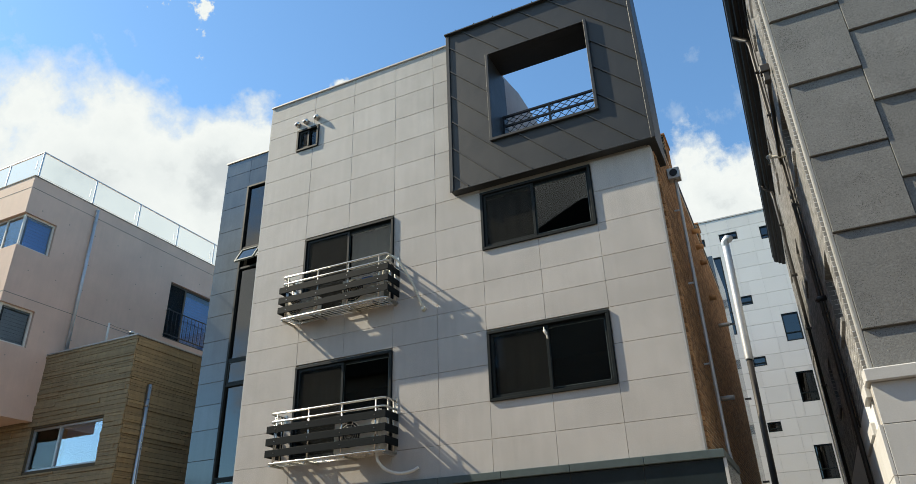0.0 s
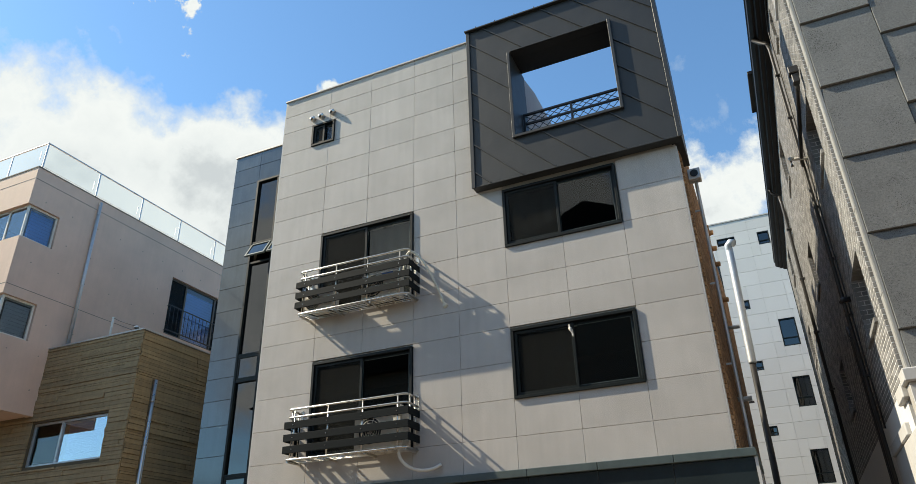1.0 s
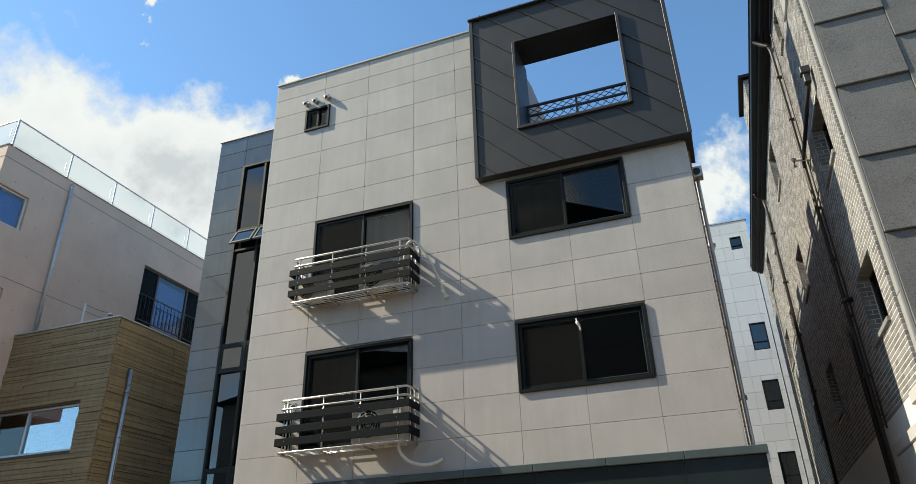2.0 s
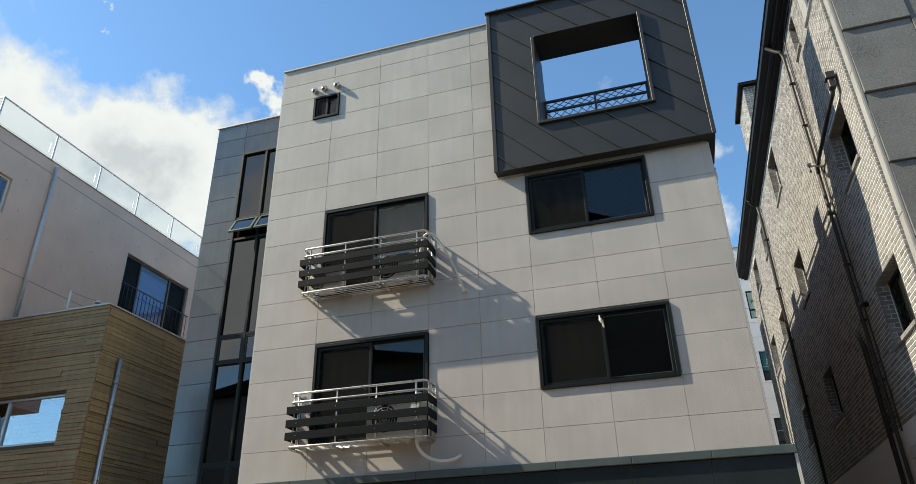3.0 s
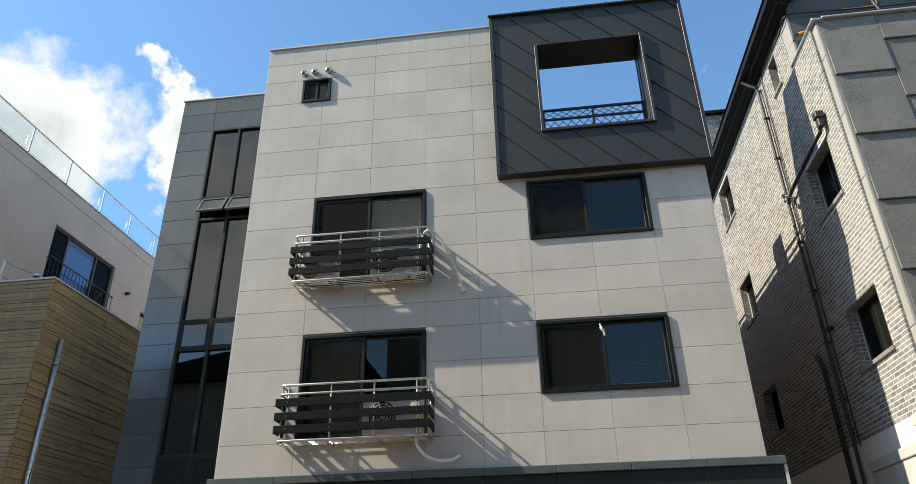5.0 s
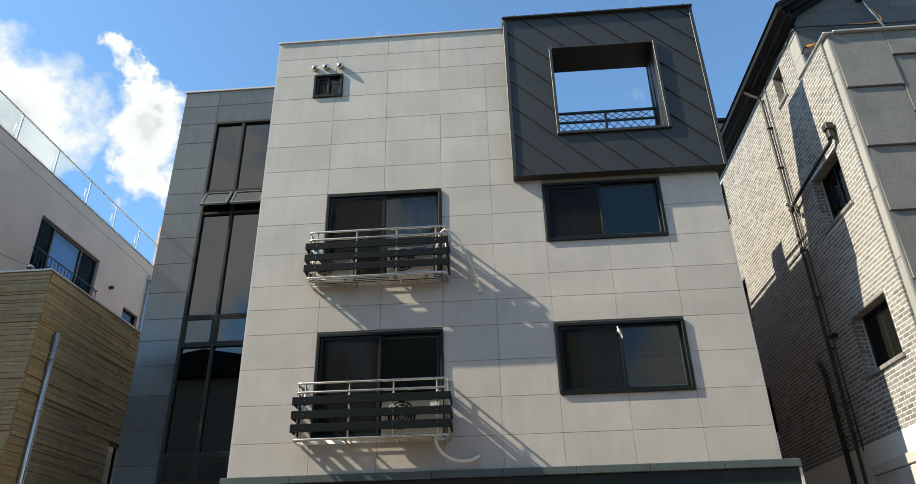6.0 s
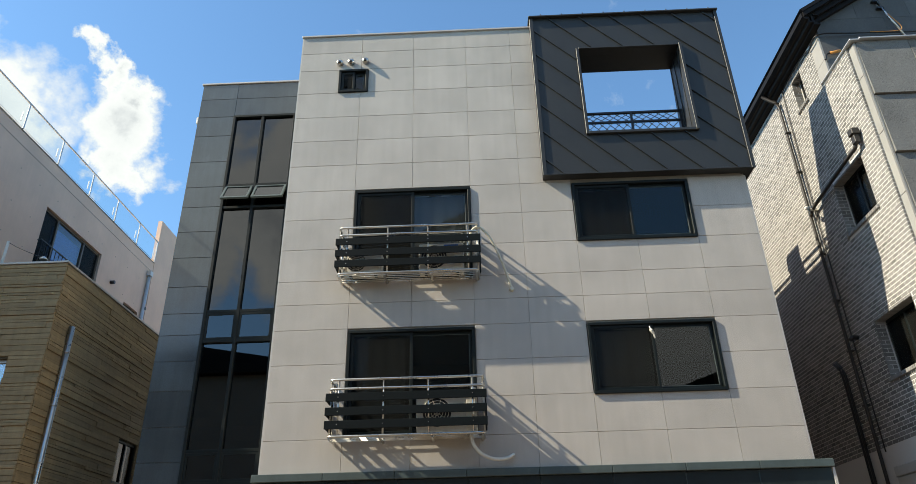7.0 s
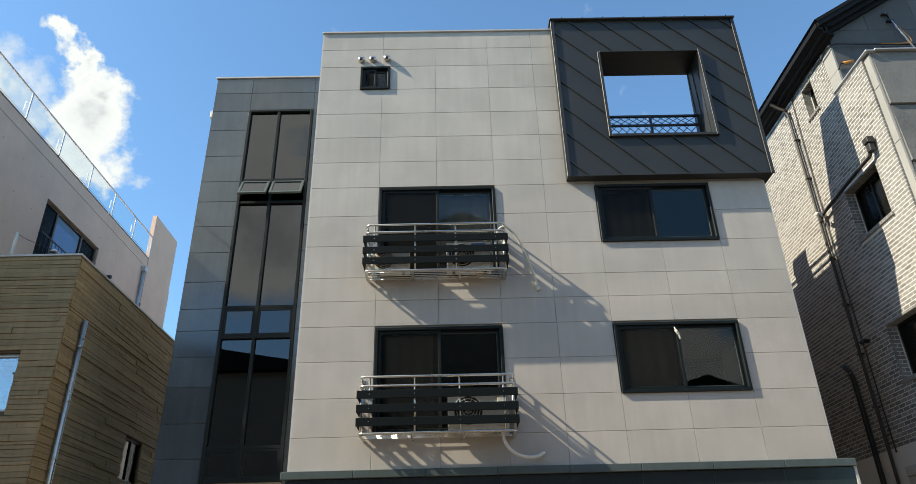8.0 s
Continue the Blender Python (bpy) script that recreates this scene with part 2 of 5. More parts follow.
def add_box(bm, x0, x1, y0, y1, z0, z1, chamfer=0.0):
    """A box, with its edges cut off by chamfer where that is given."""
    lo, hi = Vector((min(x0, x1), min(y0, y1), min(z0, z1))), Vector((max(x0, x1), max(y0, y1), max(z0, z1)))
    c = min(chamfer, 0.45 * min(hi - lo))
    if c <= 0:
        v = [bm.verts.new((x, y, z)) for x in (lo.x, hi.x) for y in (lo.y, hi.y) for z in (lo.z, hi.z)]
        for f in ((0, 1, 3, 2), (4, 6, 7, 5), (0, 4, 5, 1), (2, 3, 7, 6), (0, 2, 6, 4), (1, 5, 7, 3)):
            bm.faces.new([v[i] for i in f])
        return
    pts = {}
    for sx in (0, 1):
        for sy in (0, 1):
            for sz in (0, 1):
                p = [hi.x if sx else lo.x, hi.y if sy else lo.y, hi.z if sz else lo.z]
                d = [-c if sx else c, -c if sy else c, -c if sz else c]
                for a in range(3):
                    q = [p[i] + (0 if i == a else d[i]) for i in range(3)]
                    pts[sx, sy, sz, a] = bm.verts.new(q)
    for a in range(3):
        u, w = [i for i in range(3) if i != a]
        for s in (0, 1):
            ring = []
            for su, sw in ((0, 0), (1, 0), (1, 1), (0, 1)):
                k = [0, 0, 0]
                k[a], k[u], k[w] = s, su, sw
                ring.append(pts[(*k, a)])
            bm.faces.new(ring)
        for su in (0, 1):
            for sw in (0, 1):
                k0, k1 = [0, 0, 0], [0, 0, 0]
                k0[u] = k1[u] = su
                k0[w] = k1[w] = sw
                k1[a] = 1
                bm.faces.new([pts[(*k0, u)], pts[(*k1, u)], pts[(*k1, w)], pts[(*k0, w)]])
    for sx in (0, 1):
        for sy in (0, 1):
            for sz in (0, 1):
                bm.faces.new([pts[sx, sy, sz, a] for a in range(3)])


def boxes(*rows, chamfer=0.0):
    bm = bmesh.new()
    for r in rows:
        add_box(bm, *r, chamfer=chamfer)
    return bm


def tube(bm, points, radius, sides=10, closed_ends=True):
    """A round bar or pipe along points."""
    points = [Vector(p) for p in points]
    rings = []
    for i, p in enumerate(points):
        d = (points[min(i + 1, len(points) - 1)] - points[max(i - 1, 0)]).normalized()
        side = d.cross(Vector((0, 0, 1)) if abs(d.z) < 0.9 else Vector((0, 1, 0))).normalized()
        up = side.cross(d)
        r = radius[i] if isinstance(radius, (list, tuple)) else radius
        rings.append([bm.verts.new(p + r * (math.cos(a) * side + math.sin(a) * up)) for a in (2 * math.pi * k / sides for k in range(sides))])
    for a, b in zip(rings, rings[1:]):
        for k in range(sides):
            f = bm.faces.new((a[k], a[(k + 1) % sides], b[(k + 1) % sides], b[k]))
            f.smooth = True
    if closed_ends:
        bm.faces.new(rings[0])
        bm.faces.new(rings[-1])


def tubes(*rows, sides=10):
    bm = bmesh.new()
    for points, radius in rows:
        tube(bm, points, radius, sides)
    return bm


def curve_points(points, steps=8):
    """A smooth line through points."""
    p = [Vector(q) for q in points]
    p = [2 * p[0] - p[1]] + p + [2 * p[-1] - p[-2]]
    line = []
    for i in range(1, len(p) - 2):
        for k in range(steps):
            s = k / steps
            a, b, c, d = p[i - 1:i + 3]
            line.append(0.5 * (2 * b + (c - a) * s + (2 * a - 5 * b + 4 * c - d) * s * s + (3 * b - a - 3 * c + d) * s ** 3))
    return line + [p[-2]]


def part(name, bm, mat, parent=None, label=""):
    """Links a bmesh as one mesh object, under a thing or a part where one is given."""
    bmesh.ops.recalc_face_normals(bm, faces=bm.faces)
    me = bpy.data.meshes.new(name)
    bm.to_mesh(me)
    bm.free()
    me.materials.append(mat)
    ob = new(name, me)
    if parent:
        ob.parent = parent
    if name == "pane" and mat is not G_DARK:
        ob.visible_shadow = False
    return tagged(ob, label)


def thing(name, label, category, group="", kind="", at=(0, 0, 0)):
    ob = new(name)
    ob.empty_display_size = 0.2
    return tagged(ob, label, category, group, kind)


def raw(name, verts, faces, mat, parent=None, kind=""):
    """A mesh straight from lists, for many small pieces in one."""
    me = bpy.data.meshes.new(name)
    me.from_pydata(verts, [], faces)
    me.update()
    me.materials.append(mat)
    ob = new(name, me)
    if parent:
        ob.parent = parent
    return tagged(ob, kind=kind)


def wall(axis, at, thick, u0, u1, z0, z1, openings=()):
    """An upright wall with openings through it. axis: the normal's axis; at: its outer face; thick: towards which side it goes, and how far."""
    us = sorted({u0, u1, *[v for o in openings for v in o[:2] if u0 < v < u1]})
    zs = sorted({z0, z1, *[v for o in openings for v in o[2:4] if z0 < v < z1]})
    full = {}
    for i in range(len(us) - 1):
        for j in range(len(zs) - 1):
            u, z = (us[i] + us[i + 1]) / 2, (zs[j] + zs[j + 1]) / 2
            full[i, j] = not any(o[0] < u < o[1] and o[2] < z < o[3] for o in openings)
    bm = bmesh.new()
    cache = {}

    def vert(u, z, d):
        key = (round(u, 4), round(z, 4), d)
        if key not in cache:
            k = at + d * thick
            cache[key] = bm.verts.new((u, k, z) if axis == "y" else (k, u, z))
        return cache[key]
    for (i, j), on in full.items():
        if not on:
            continue
        a, b, c, d = us[i], us[i + 1], zs[j], zs[j + 1]
        for s in (0, 1):
            bm.faces.new([vert(a, c, s), vert(b, c, s), vert(b, d, s), vert(a, d, s)])
        for (di, dj, p, q) in ((-1, 0, (a, c), (a, d)), (1, 0, (b, c), (b, d)), (0, -1, (a, c), (b, c)), (0, 1, (a, d), (b, d))):
            if not full.get((i + di, j + dj), False):
                bm.faces.new([vert(*p, 0), vert(*q, 0), vert(*q, 1), vert(*p, 1)])
    return bm

# ---- ground ----
ground = part("ground", boxes((-400, 400, -400, 400, -0.4, 0.0)), M_ASPHALT)
tagged(ground, "worn sandy concrete street and open ground", "ground", kind="structure")

# ---- main house: walls ----
FX0, FX1, FY, FTOP, FBOT = -10.37, -1.36, 11.40, 13.07, 3.59
COLS = [FX0, -9.03, -7.885, -6.74, -5.76, -4.76, -3.62, -2.48, FX1]
ROWS_Z = [FBOT, 4.13, 4.78, 5.43, 6.08, 6.57, 7.04, 7.70, 8.35, 9.00, 9.60, 10.21, 10.82, 11.46, 12.09, 12.58, FTOP]
WIN_A = (-9.02, -6.745, 7.04, 8.96)
WIN_B = (-9.02, -6.745, 4.13, 6.035)
WIN_C = (-4.75, -2.495, 7.68, 8.95)
WIN_D = (-4.75, -2.495, 4.755, 6.035)
WIN_S = (-9.51, -8.87, 11.455, 12.075)
OPEN = [WIN_A, WIN_B, WIN_C, WIN_D, WIN_S]
BOX = (-5.30, -1.21, 9.05, 13.13)
HOLE = (-4.31, -2.18, 10.02, 12.19)
SY = FY + 0.03

house = thing("apartment_house", "four-storey house clad in pale grey granite panels with dark windows", "house")
front = part("wall", wall("y", SY, 0.24, FX0, FX1, 0.0, FTOP - 0.02, OPEN + [(-5.28, FX1 + 1, 9.4, 20)]), M_JOINT, house)
part("wall", wall("x", FX0, 0.24, SY + 0.24, 23.2, 0.0, FTOP - 0.02), M_GRANITE, house)
side = part("wall", wall("x", FX1 + 0.025, -0.285, SY + 0.247, 23.2, 0.0, 10.15), M_MORTAR_BROWN, house, "brown brick side wall")
part("wall", wall("y", 23.2, -0.24, FX0 + 0.24, FX1 - 0.26, 0.0, 10.15), M_GRANITE, house)
part("wall", wall("y", 23.2, -0.24, FX0 + 0.24, -4.86, 10.15, FTOP), M_GRANITE, house)
bm = bmesh.new()
prof = [(12.0, 9.3), (19.75, 9.3), (19.75, 13.2), (14.0, 13.25), (12.9, 13.0), (12.0, 13.0)]
a = [bm.verts.new((-4.62, y, z)) for y, z in prof]
b = [bm.verts.new((-4.86, y, z)) for y, z in prof]
bm.faces.new(a), bm.faces.new(b)
for k in range(len(prof)):
    bm.faces.new((a[k], a[(k + 1) % 6], b[(k + 1) % 6], b[k]))
part("wall", bm, M_LILAC, house, "pale lilac-grey wall of the top storey")
# unseen floors, roof and partitions, added as a shade-dark backing behind the panes
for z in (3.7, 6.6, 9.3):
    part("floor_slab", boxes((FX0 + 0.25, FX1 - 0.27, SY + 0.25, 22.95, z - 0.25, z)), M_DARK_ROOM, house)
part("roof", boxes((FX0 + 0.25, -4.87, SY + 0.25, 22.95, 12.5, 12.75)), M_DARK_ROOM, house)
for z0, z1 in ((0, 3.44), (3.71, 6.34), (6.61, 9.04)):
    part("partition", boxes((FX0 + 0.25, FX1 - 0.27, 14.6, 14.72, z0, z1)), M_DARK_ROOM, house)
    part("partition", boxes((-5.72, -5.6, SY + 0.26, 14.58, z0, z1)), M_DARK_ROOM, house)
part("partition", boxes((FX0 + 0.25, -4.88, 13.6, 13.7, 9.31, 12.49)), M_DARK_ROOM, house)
part("coping", boxes((FX0 - 0.03, -5.27, FY - 0.035, FY + 0.27, FTOP - 0.015, FTOP + 0.03), chamfer=0.006), M_COPING, house)
part("corner_trim", boxes((FX1 - 0.012, FX1 + 0.02, FY + 0.002, FY + 0.27, FBOT, 9.0)), M_PALE_STONE, house)
part("corner_trim", boxes((FX0 - 0.02, FX0 + 0.004, FY + 0.002, FY + 0.3, FBOT, FTOP - 0.02)), M_PALE_STONE, house)

# ---- main house: ledge and fascia over the ground floor ----
for k in range(8):
    a, b = -10.48 + 1.175 * k, -10.48 + 1.175 * (k + 1)
    part("ledge", boxes((a + 0.002, b - 0.002, FY - 0.07, FY + 0.03, 3.46 + 0.002 * (k % 2), 3.585), chamfer=0.008), M_LEDGE, house)
part("ledge", boxes((-1.335, -1.08, FY + 0.034, 13.4, 3.46, 3.585), chamfer=0.008), M_LEDGE, house)
x = -10.40
while x < -1.2:
    x1 = min(x + 1.16, -1.12)
    part("fascia_panel", boxes((x, x1 - 0.006, FY - 0.012, FY + 0.02, 0.3, 3.455), chamfer=0.004), M_FASCIA, house)
    x += 1.16
part("corner_trim", boxes((-1.118, -1.075, FY - 0.03, FY + 0.02, 0.3, 3.458)), M_PALE_STONE, house)
part("side_fascia", boxes((-1.335, -1.10, FY + 0.03, 13.4, 0.3, 3.455)), M_FASCIA, house)


# ---- windows ----
def sliding_window(win, y, label, split=0.5, sash_front=0, proud=0.07):
    """A two-leaf sliding window: outer frame, two sashes with a pane each, the curtain behind."""
    x0, x1, z0, z1 = win
    w = thing("window", label, "window", kind="structure")
    f = 0.055
    part("window_frame", boxes((x0, x1, y - proud, y + 0.05, z1 - f, z1), (x0, x1, y - proud, y + 0.05, z0, z0 + f),
                               (x0, x0 + f, y - proud, y + 0.05, z0 + f, z1 - f), (x1 - f, x1, y - proud, y + 0.05, z0 + f, z1 - f), chamfer=0.006), M_FRAME, w)
    xm = x0 + (x1 - x0) * split
    for k, (a, b) in enumerate(((x0 + f + 0.004, xm + 0.03), (xm - 0.03, x1 - f - 0.004))):
        ys = y - proud + 0.035 + (0.045 if k != sash_front else 0.0)
        s = 0.048
        sash = part("sash", boxes((a, b, ys, ys + 0.04, z1 - f - s - 0.004, z1 - f - 0.004), (a, b, ys, ys + 0.04, z0 + f + 0.004, z0 + f + s + 0.004),
                                  (a, a + s, ys, ys + 0.04, z0 + f + s + 0.004, z1 - f - s - 0.004), (b - s, b, ys, ys + 0.04, z0 + f + s + 0.004, z1 - f - s - 0.004), chamfer=0.004), M_FRAME, w)
        e, f0, f1 = 0.007, z0 + f + s + 0.005, z1 - f - s - 0.005
        part("glazing_bead", boxes((a + s, a + s + e, ys + 0.004, ys + 0.015, f0, f1), (b - s - e, b - s, ys + 0.004, ys + 0.015, f0, f1), (a + s + e, b - s - e, ys + 0.004, ys + 0.015, f0, f0 + e), (a + s + e, b - s - e, ys + 0.004, ys + 0.015, f1 - e, f1)), M_LEDGE, sash)
        part("pane", boxes((a + s - 0.004, b - s + 0.004, ys + 0.016, ys + 0.022, z0 + f + s, z1 - f - s)), G_WINDOW, sash)
        if k == 0:
            part("insect_screen", boxes((a + s + 0.001, b - s - 0.001, ys + 0.001, ys + 0.003, z0 + f + s + 0.005, z1 - f - s - 0.005)), M_SCREEN, sash, "black insect mesh")
    return w


sliding_window(WIN_A, SY, "dark aluminium two-leaf sliding window behind a slatted balcony")
sliding_window(WIN_B, SY, "dark aluminium two-leaf sliding window behind a slatted balcony")
sliding_window(WIN_C, SY, "wide dark aluminium sliding window under the metal box", 0.48)
sliding_window(WIN_D, SY, "wide dark aluminium sliding window in granite wall", 0.5)
sliding_window(WIN_S, SY, "small square dark aluminium bathroom window with one leaf ajar", 0.5)

# ---- charcoal metal box at the corner ----
bx = thing("metal_box", "charcoal standing-seam metal box framing a square opening at the roof terrace", "facade box")
BY = 11.20
x0, x1, z0, z1 = BOX
h0, h1, k0, k1 = HOLE
bm = bmesh.new()
# shell: front plate with hole, side cheeks that lean back towards the foot, lintel, sill
part("front_plate", wall("y", BY, 0.2, x0, x1, z0, z1, [HOLE]), M_SEAM, bx)


def cheek(xa, xb, profile, name, mat=M_SEAM):
    bm = bmesh.new()
    a = [bm.verts.new((xa, y, z)) for y, z in profile]
    b = [bm.verts.new((xb, y, z)) for y, z in profile]
    bm.faces.new(a), bm.faces.new(b)
    n = len(profile)
    for k in range(n):
        bm.faces.new((a[k], a[(k + 1) % n], b[(k + 1) % n], b[k]))
    return part(name, bm, mat, bx)


cheek(x1 - 0.2, x1, [(BY + 0.204, z0), (12.3, z0), (12.3, 11.4), (11.9, z1), (BY + 0.204, z1)], "cheek")
cheek(x0, x0 + 0.2, [(BY + 0.204, 9.41), (12.3, 9.41), (12.3, z1), (BY + 0.204, z1)], "cheek")
cheek(h0 - 0.002, h0 - 0.15, [(BY + 0.204, k0), (12.2, k0), (12.1, k1), (BY + 0.204, k1)], "reveal")
cheek(h1 + 0.002, h1 + 0.15, [(BY + 0.204, k0), (12.1, k0), (11.95, k1), (BY + 0.204, k1)], "reveal")
part("soffit", boxes((x0 + 0.204, x1 - 0.204, BY + 0.204, 11.95, k1, z1 - 0.01)), M_SEAM, bx)
part("sill", boxes((x0 + 0.204, x1 - 0.204, BY + 0.204, 11.9, 9.41, k0 - 0.002)), M_SEAM, bx)
part("underside", boxes((x0 + 0.002, x1 - 0.002, BY + 0.204, FY - 0.003, z0 + 0.002, 9.405)), M_SEAM, bx)
r = 0.06
part("hole_rim", boxes((h0 - r, h0, BY - 0.06, BY - 0.002, k0 - r, k1 + 0.0), (h1, h1 + r, BY - 0.075, BY - 0.002, k0 - r, k1 + 0.03),
                       (h0, h1, BY - 0.06, BY - 0.002, k0 - r, k0), (h0, h1, BY - 0.05, BY - 0.002, k1, k1 + 0.03), chamfer=0.005), M_SEAM, bx)
part("edge_trim", boxes((x0 - 0.01, x0 + 0.07, BY - 0.035, BY - 0.002, z0 - 0.02, z1), chamfer=0.005), M_SEAM, bx)
part("edge_trim", boxes((x1 - 0.06, x1 + 0.012, BY - 0.035, BY - 0.002, z0 - 0.02, z1), chamfer=0.005), M_SEAM, bx)
part("edge_trim", boxes((x0 + 0.07, x1 - 0.06, BY - 0.012, BY - 0.002, z0 - 0.005, z0 + 0.03), chamfer=0.004), M_SEAM, bx)
part("roof_edge", boxes((x0 - 0.03, x1 + 0.03, BY - 0.08, 12.0, z1 + 0.002, z1 + 0.04), chamfer=0.006), M_SEAM, bx)
for k in range(24):
    s = 4.85 + 0.675 * k - 0.675 * 6
    # the seam runs along x + z = s; cut it to the plate and round the hole
    def inside(x):
        z = s - x
        return x0 + 0.07 < x < x1 - 0.06 and z0 + 0.03 < z < z1 and not (h0 - r < x < h1 + r and k0 - r < z < k1 + 0.03)
    n = 400
    run = None
    for i in range(n + 1):
        x = x0 + (x1 - x0) * i / n
        if inside(x) and run is None:
            run = x
        if run is not None and (not inside(x) or i == n):
            if x - run > 0.06:
                bm = bmesh.new()
                w = 0.009
                p, q = Vector((run, 0, s - run)), Vector((x, 0, s - x))
                side_v = Vector((w, 0, w)) * 0.7
                c = []
                for yy in (BY - 0.03, BY - 0.001):
                    for e in (p - side_v, p + side_v, q + side_v, q - side_v):
                        c.append(bm.verts.new((e.x, yy, e.z)))
                for f in ((0, 1, 2, 3), (4, 5, 6, 7), (0, 1, 5, 4), (1, 2, 6, 5), (2, 3, 7, 6), (3, 0, 4, 7)):
                    bm.faces.new([c[i2] for i2 in f])
                part("seam", bm, M_SEAM, bx)
            run = None

# ---- dark wing with the stair window ----
WX0, WX1, WY, WTOP = -13.17, FX0 - 0.003, 12.84, 13.06
SW = (-12.30, -10.80, 3.66, 12.07)
wing = thing("stair_wing", "stair tower clad in honed dark blue-grey granite", "house wing")
part("wall", wall("y", WY + 0.03, 0.24, WX0, WX1, 0, WTOP - 0.02, [SW]), M_JOINT, wing)
part("wall", wall("x", WX0, 0.24, WY + 0.27, 20.0, 0, WTOP - 0.02), M_SLATE, wing)
part("wall", wall("y", 20.0, -0.24, WX0 + 0.24, WX1, 0, WTOP - 0.02), M_SLATE, wing)
# unseen roof, partition and landings in the same shade-dark colour, behind the stair glass
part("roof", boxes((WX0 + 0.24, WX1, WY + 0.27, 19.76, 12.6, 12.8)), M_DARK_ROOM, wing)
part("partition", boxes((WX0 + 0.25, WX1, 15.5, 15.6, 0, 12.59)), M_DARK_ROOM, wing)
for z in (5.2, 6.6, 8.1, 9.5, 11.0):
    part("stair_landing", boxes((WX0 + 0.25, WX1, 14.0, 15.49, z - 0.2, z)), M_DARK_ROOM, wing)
part("coping", boxes((WX0 - 0.03, WX1, WY - 0.03, WY + 0.3, WTOP - 0.015, WTOP + 0.03), chamfer=0.006), M_COPING, wing)
WROWS = [0.2, 0.9, 1.5, 2.15, 2.8, 3.45, 4.1, 4.75, 5.45, 6.05, 6.6, 7.07, 7.67, 8.35, 8.98, 9.6, 10.12, 10.80, 11.52, 12.07, 12.6, WTOP - 0.02]
for c0, c1 in ((WX0, SW[0]), (SW[0], SW[1]), (SW[1], WX1)):
    for a, b in zip(WROWS, WROWS[1:]):
        if c0 == SW[0] and b > SW[2] and a < SW[3] - 0.05:
            continue
        part("panel", boxes((c0 + 0.002, c1 - 0.002, WY, WY + 0.028, a + 0.003, b - 0.003), chamfer=0.004), M_SLATE, wing)

wbx = thing("vent_cowl", "small white vent cowl on the side of the dark stair tower", "vent")
part("cowl", boxes((WX0 - 0.12, WX0 - 0.003, 13.0, 13.14, 12.03, 12.24), chamfer=0.02), M_PLASTIC, wbx)
sw = thing("window", "tall dark stair window with two small awning vents tipped open", "window", kind="structure")
a0, a1, b0, b1 = SW
XM = -11.59
f = 0.06
part("window_frame", boxes((a0, a0 + f, WY - 0.05, WY + 0.1, b0, b1), (a1 - f, a1, WY - 0.05, WY + 0.1, b0, b1),
                           (a0 + f, a1 - f, WY - 0.05, WY + 0.1, b1 - f, b1), (a0 + f, a1 - f, WY - 0.05, WY + 0.1, b0, b0 + f), chamfer=0.005), M_FRAME, sw)
part("mullion", boxes((XM - 0.03, XM + 0.03, WY - 0.045, WY + 0.09, b0 + f, b1 - f), chamfer=0.004), M_FRAME, sw)
LEVELS = [b0 + f, 4.28, 6.44, 7.08, 9.55, 10.12, b1 - f]
for z in LEVELS[1:-1]:
    for u0, u1 in ((a0 + f, XM - 0.03), (XM + 0.03, a1 - f)):
        part("transom", boxes((u0, u1, WY - 0.04, WY + 0.09, z - 0.03, z + 0.03), chamfer=0.004), M_FRAME, sw)
for k, (za, zb) in enumerate(zip(LEVELS, LEVELS[1:])):
    for u0, u1 in ((a0 + f, XM - 0.03), (XM + 0.03, a1 - f)):
        lo, hi = za + (0.03 if k else 0), zb - (0.03 if k < 5 else 0)
        if k in (0, 2, 4):
            s = 0.05
            bmv = boxes((u0, u1, -0.03, 0.02, -0.05, 0), (u0, u1, -0.03, 0.02, lo - hi, lo - hi + s), (u0, u0 + s, -0.03, 0.02, lo - hi + s, -s), (u1 - s, u1, -0.03, 0.02, lo - hi + s, -s), chamfer=0.004)
            bmg = boxes((u0 + s, u1 - s, -0.012, -0.006, lo - hi + s, -s))
            turn = pose(0, WY - 0.005, hi, -29 if k == 4 else 0)
            bmv.transform(turn), bmg.transform(turn)
            # tipped sashes take the paler ledge colour to imitate light on their edges
            vent = part("vent_sash", bmv, M_LEDGE if k == 4 else M_FRAME, sw)
            part("pane", bmg, G_DARK, vent)
        else:
            part("pane", boxes((u0, u1, WY + 0.02, WY + 0.026, lo, hi)), G_DARK, sw)

# ---- concrete house beside it ----
CX, CY, CTOP = -18.8, 10.85, 13.27
conc = thing("concrete_house", "pinkish fair-faced concrete house with a glass roof rail", "house")
CW = [(10.85, 11.87, 11.03, 12.07), (10.85, 11.87, 8.24, 9.31), (16.40, 19.55, 9.9, 11.95), (21.45, 22.5, 10.1, 11.1)]
part("wall", wall("x", CX, -0.25, CY, 23.0, 6.33, CTOP, CW), M_CONCRETE, conc)
part("wall", wall("y", CY, 0.25, -27.0, CX - 0.25, 6.33, CTOP, [(-20.4, -19.0, 11.03, 12.07), (-20.4, -19.0, 8.24, 9.31)]), M_CONCRETE, conc)
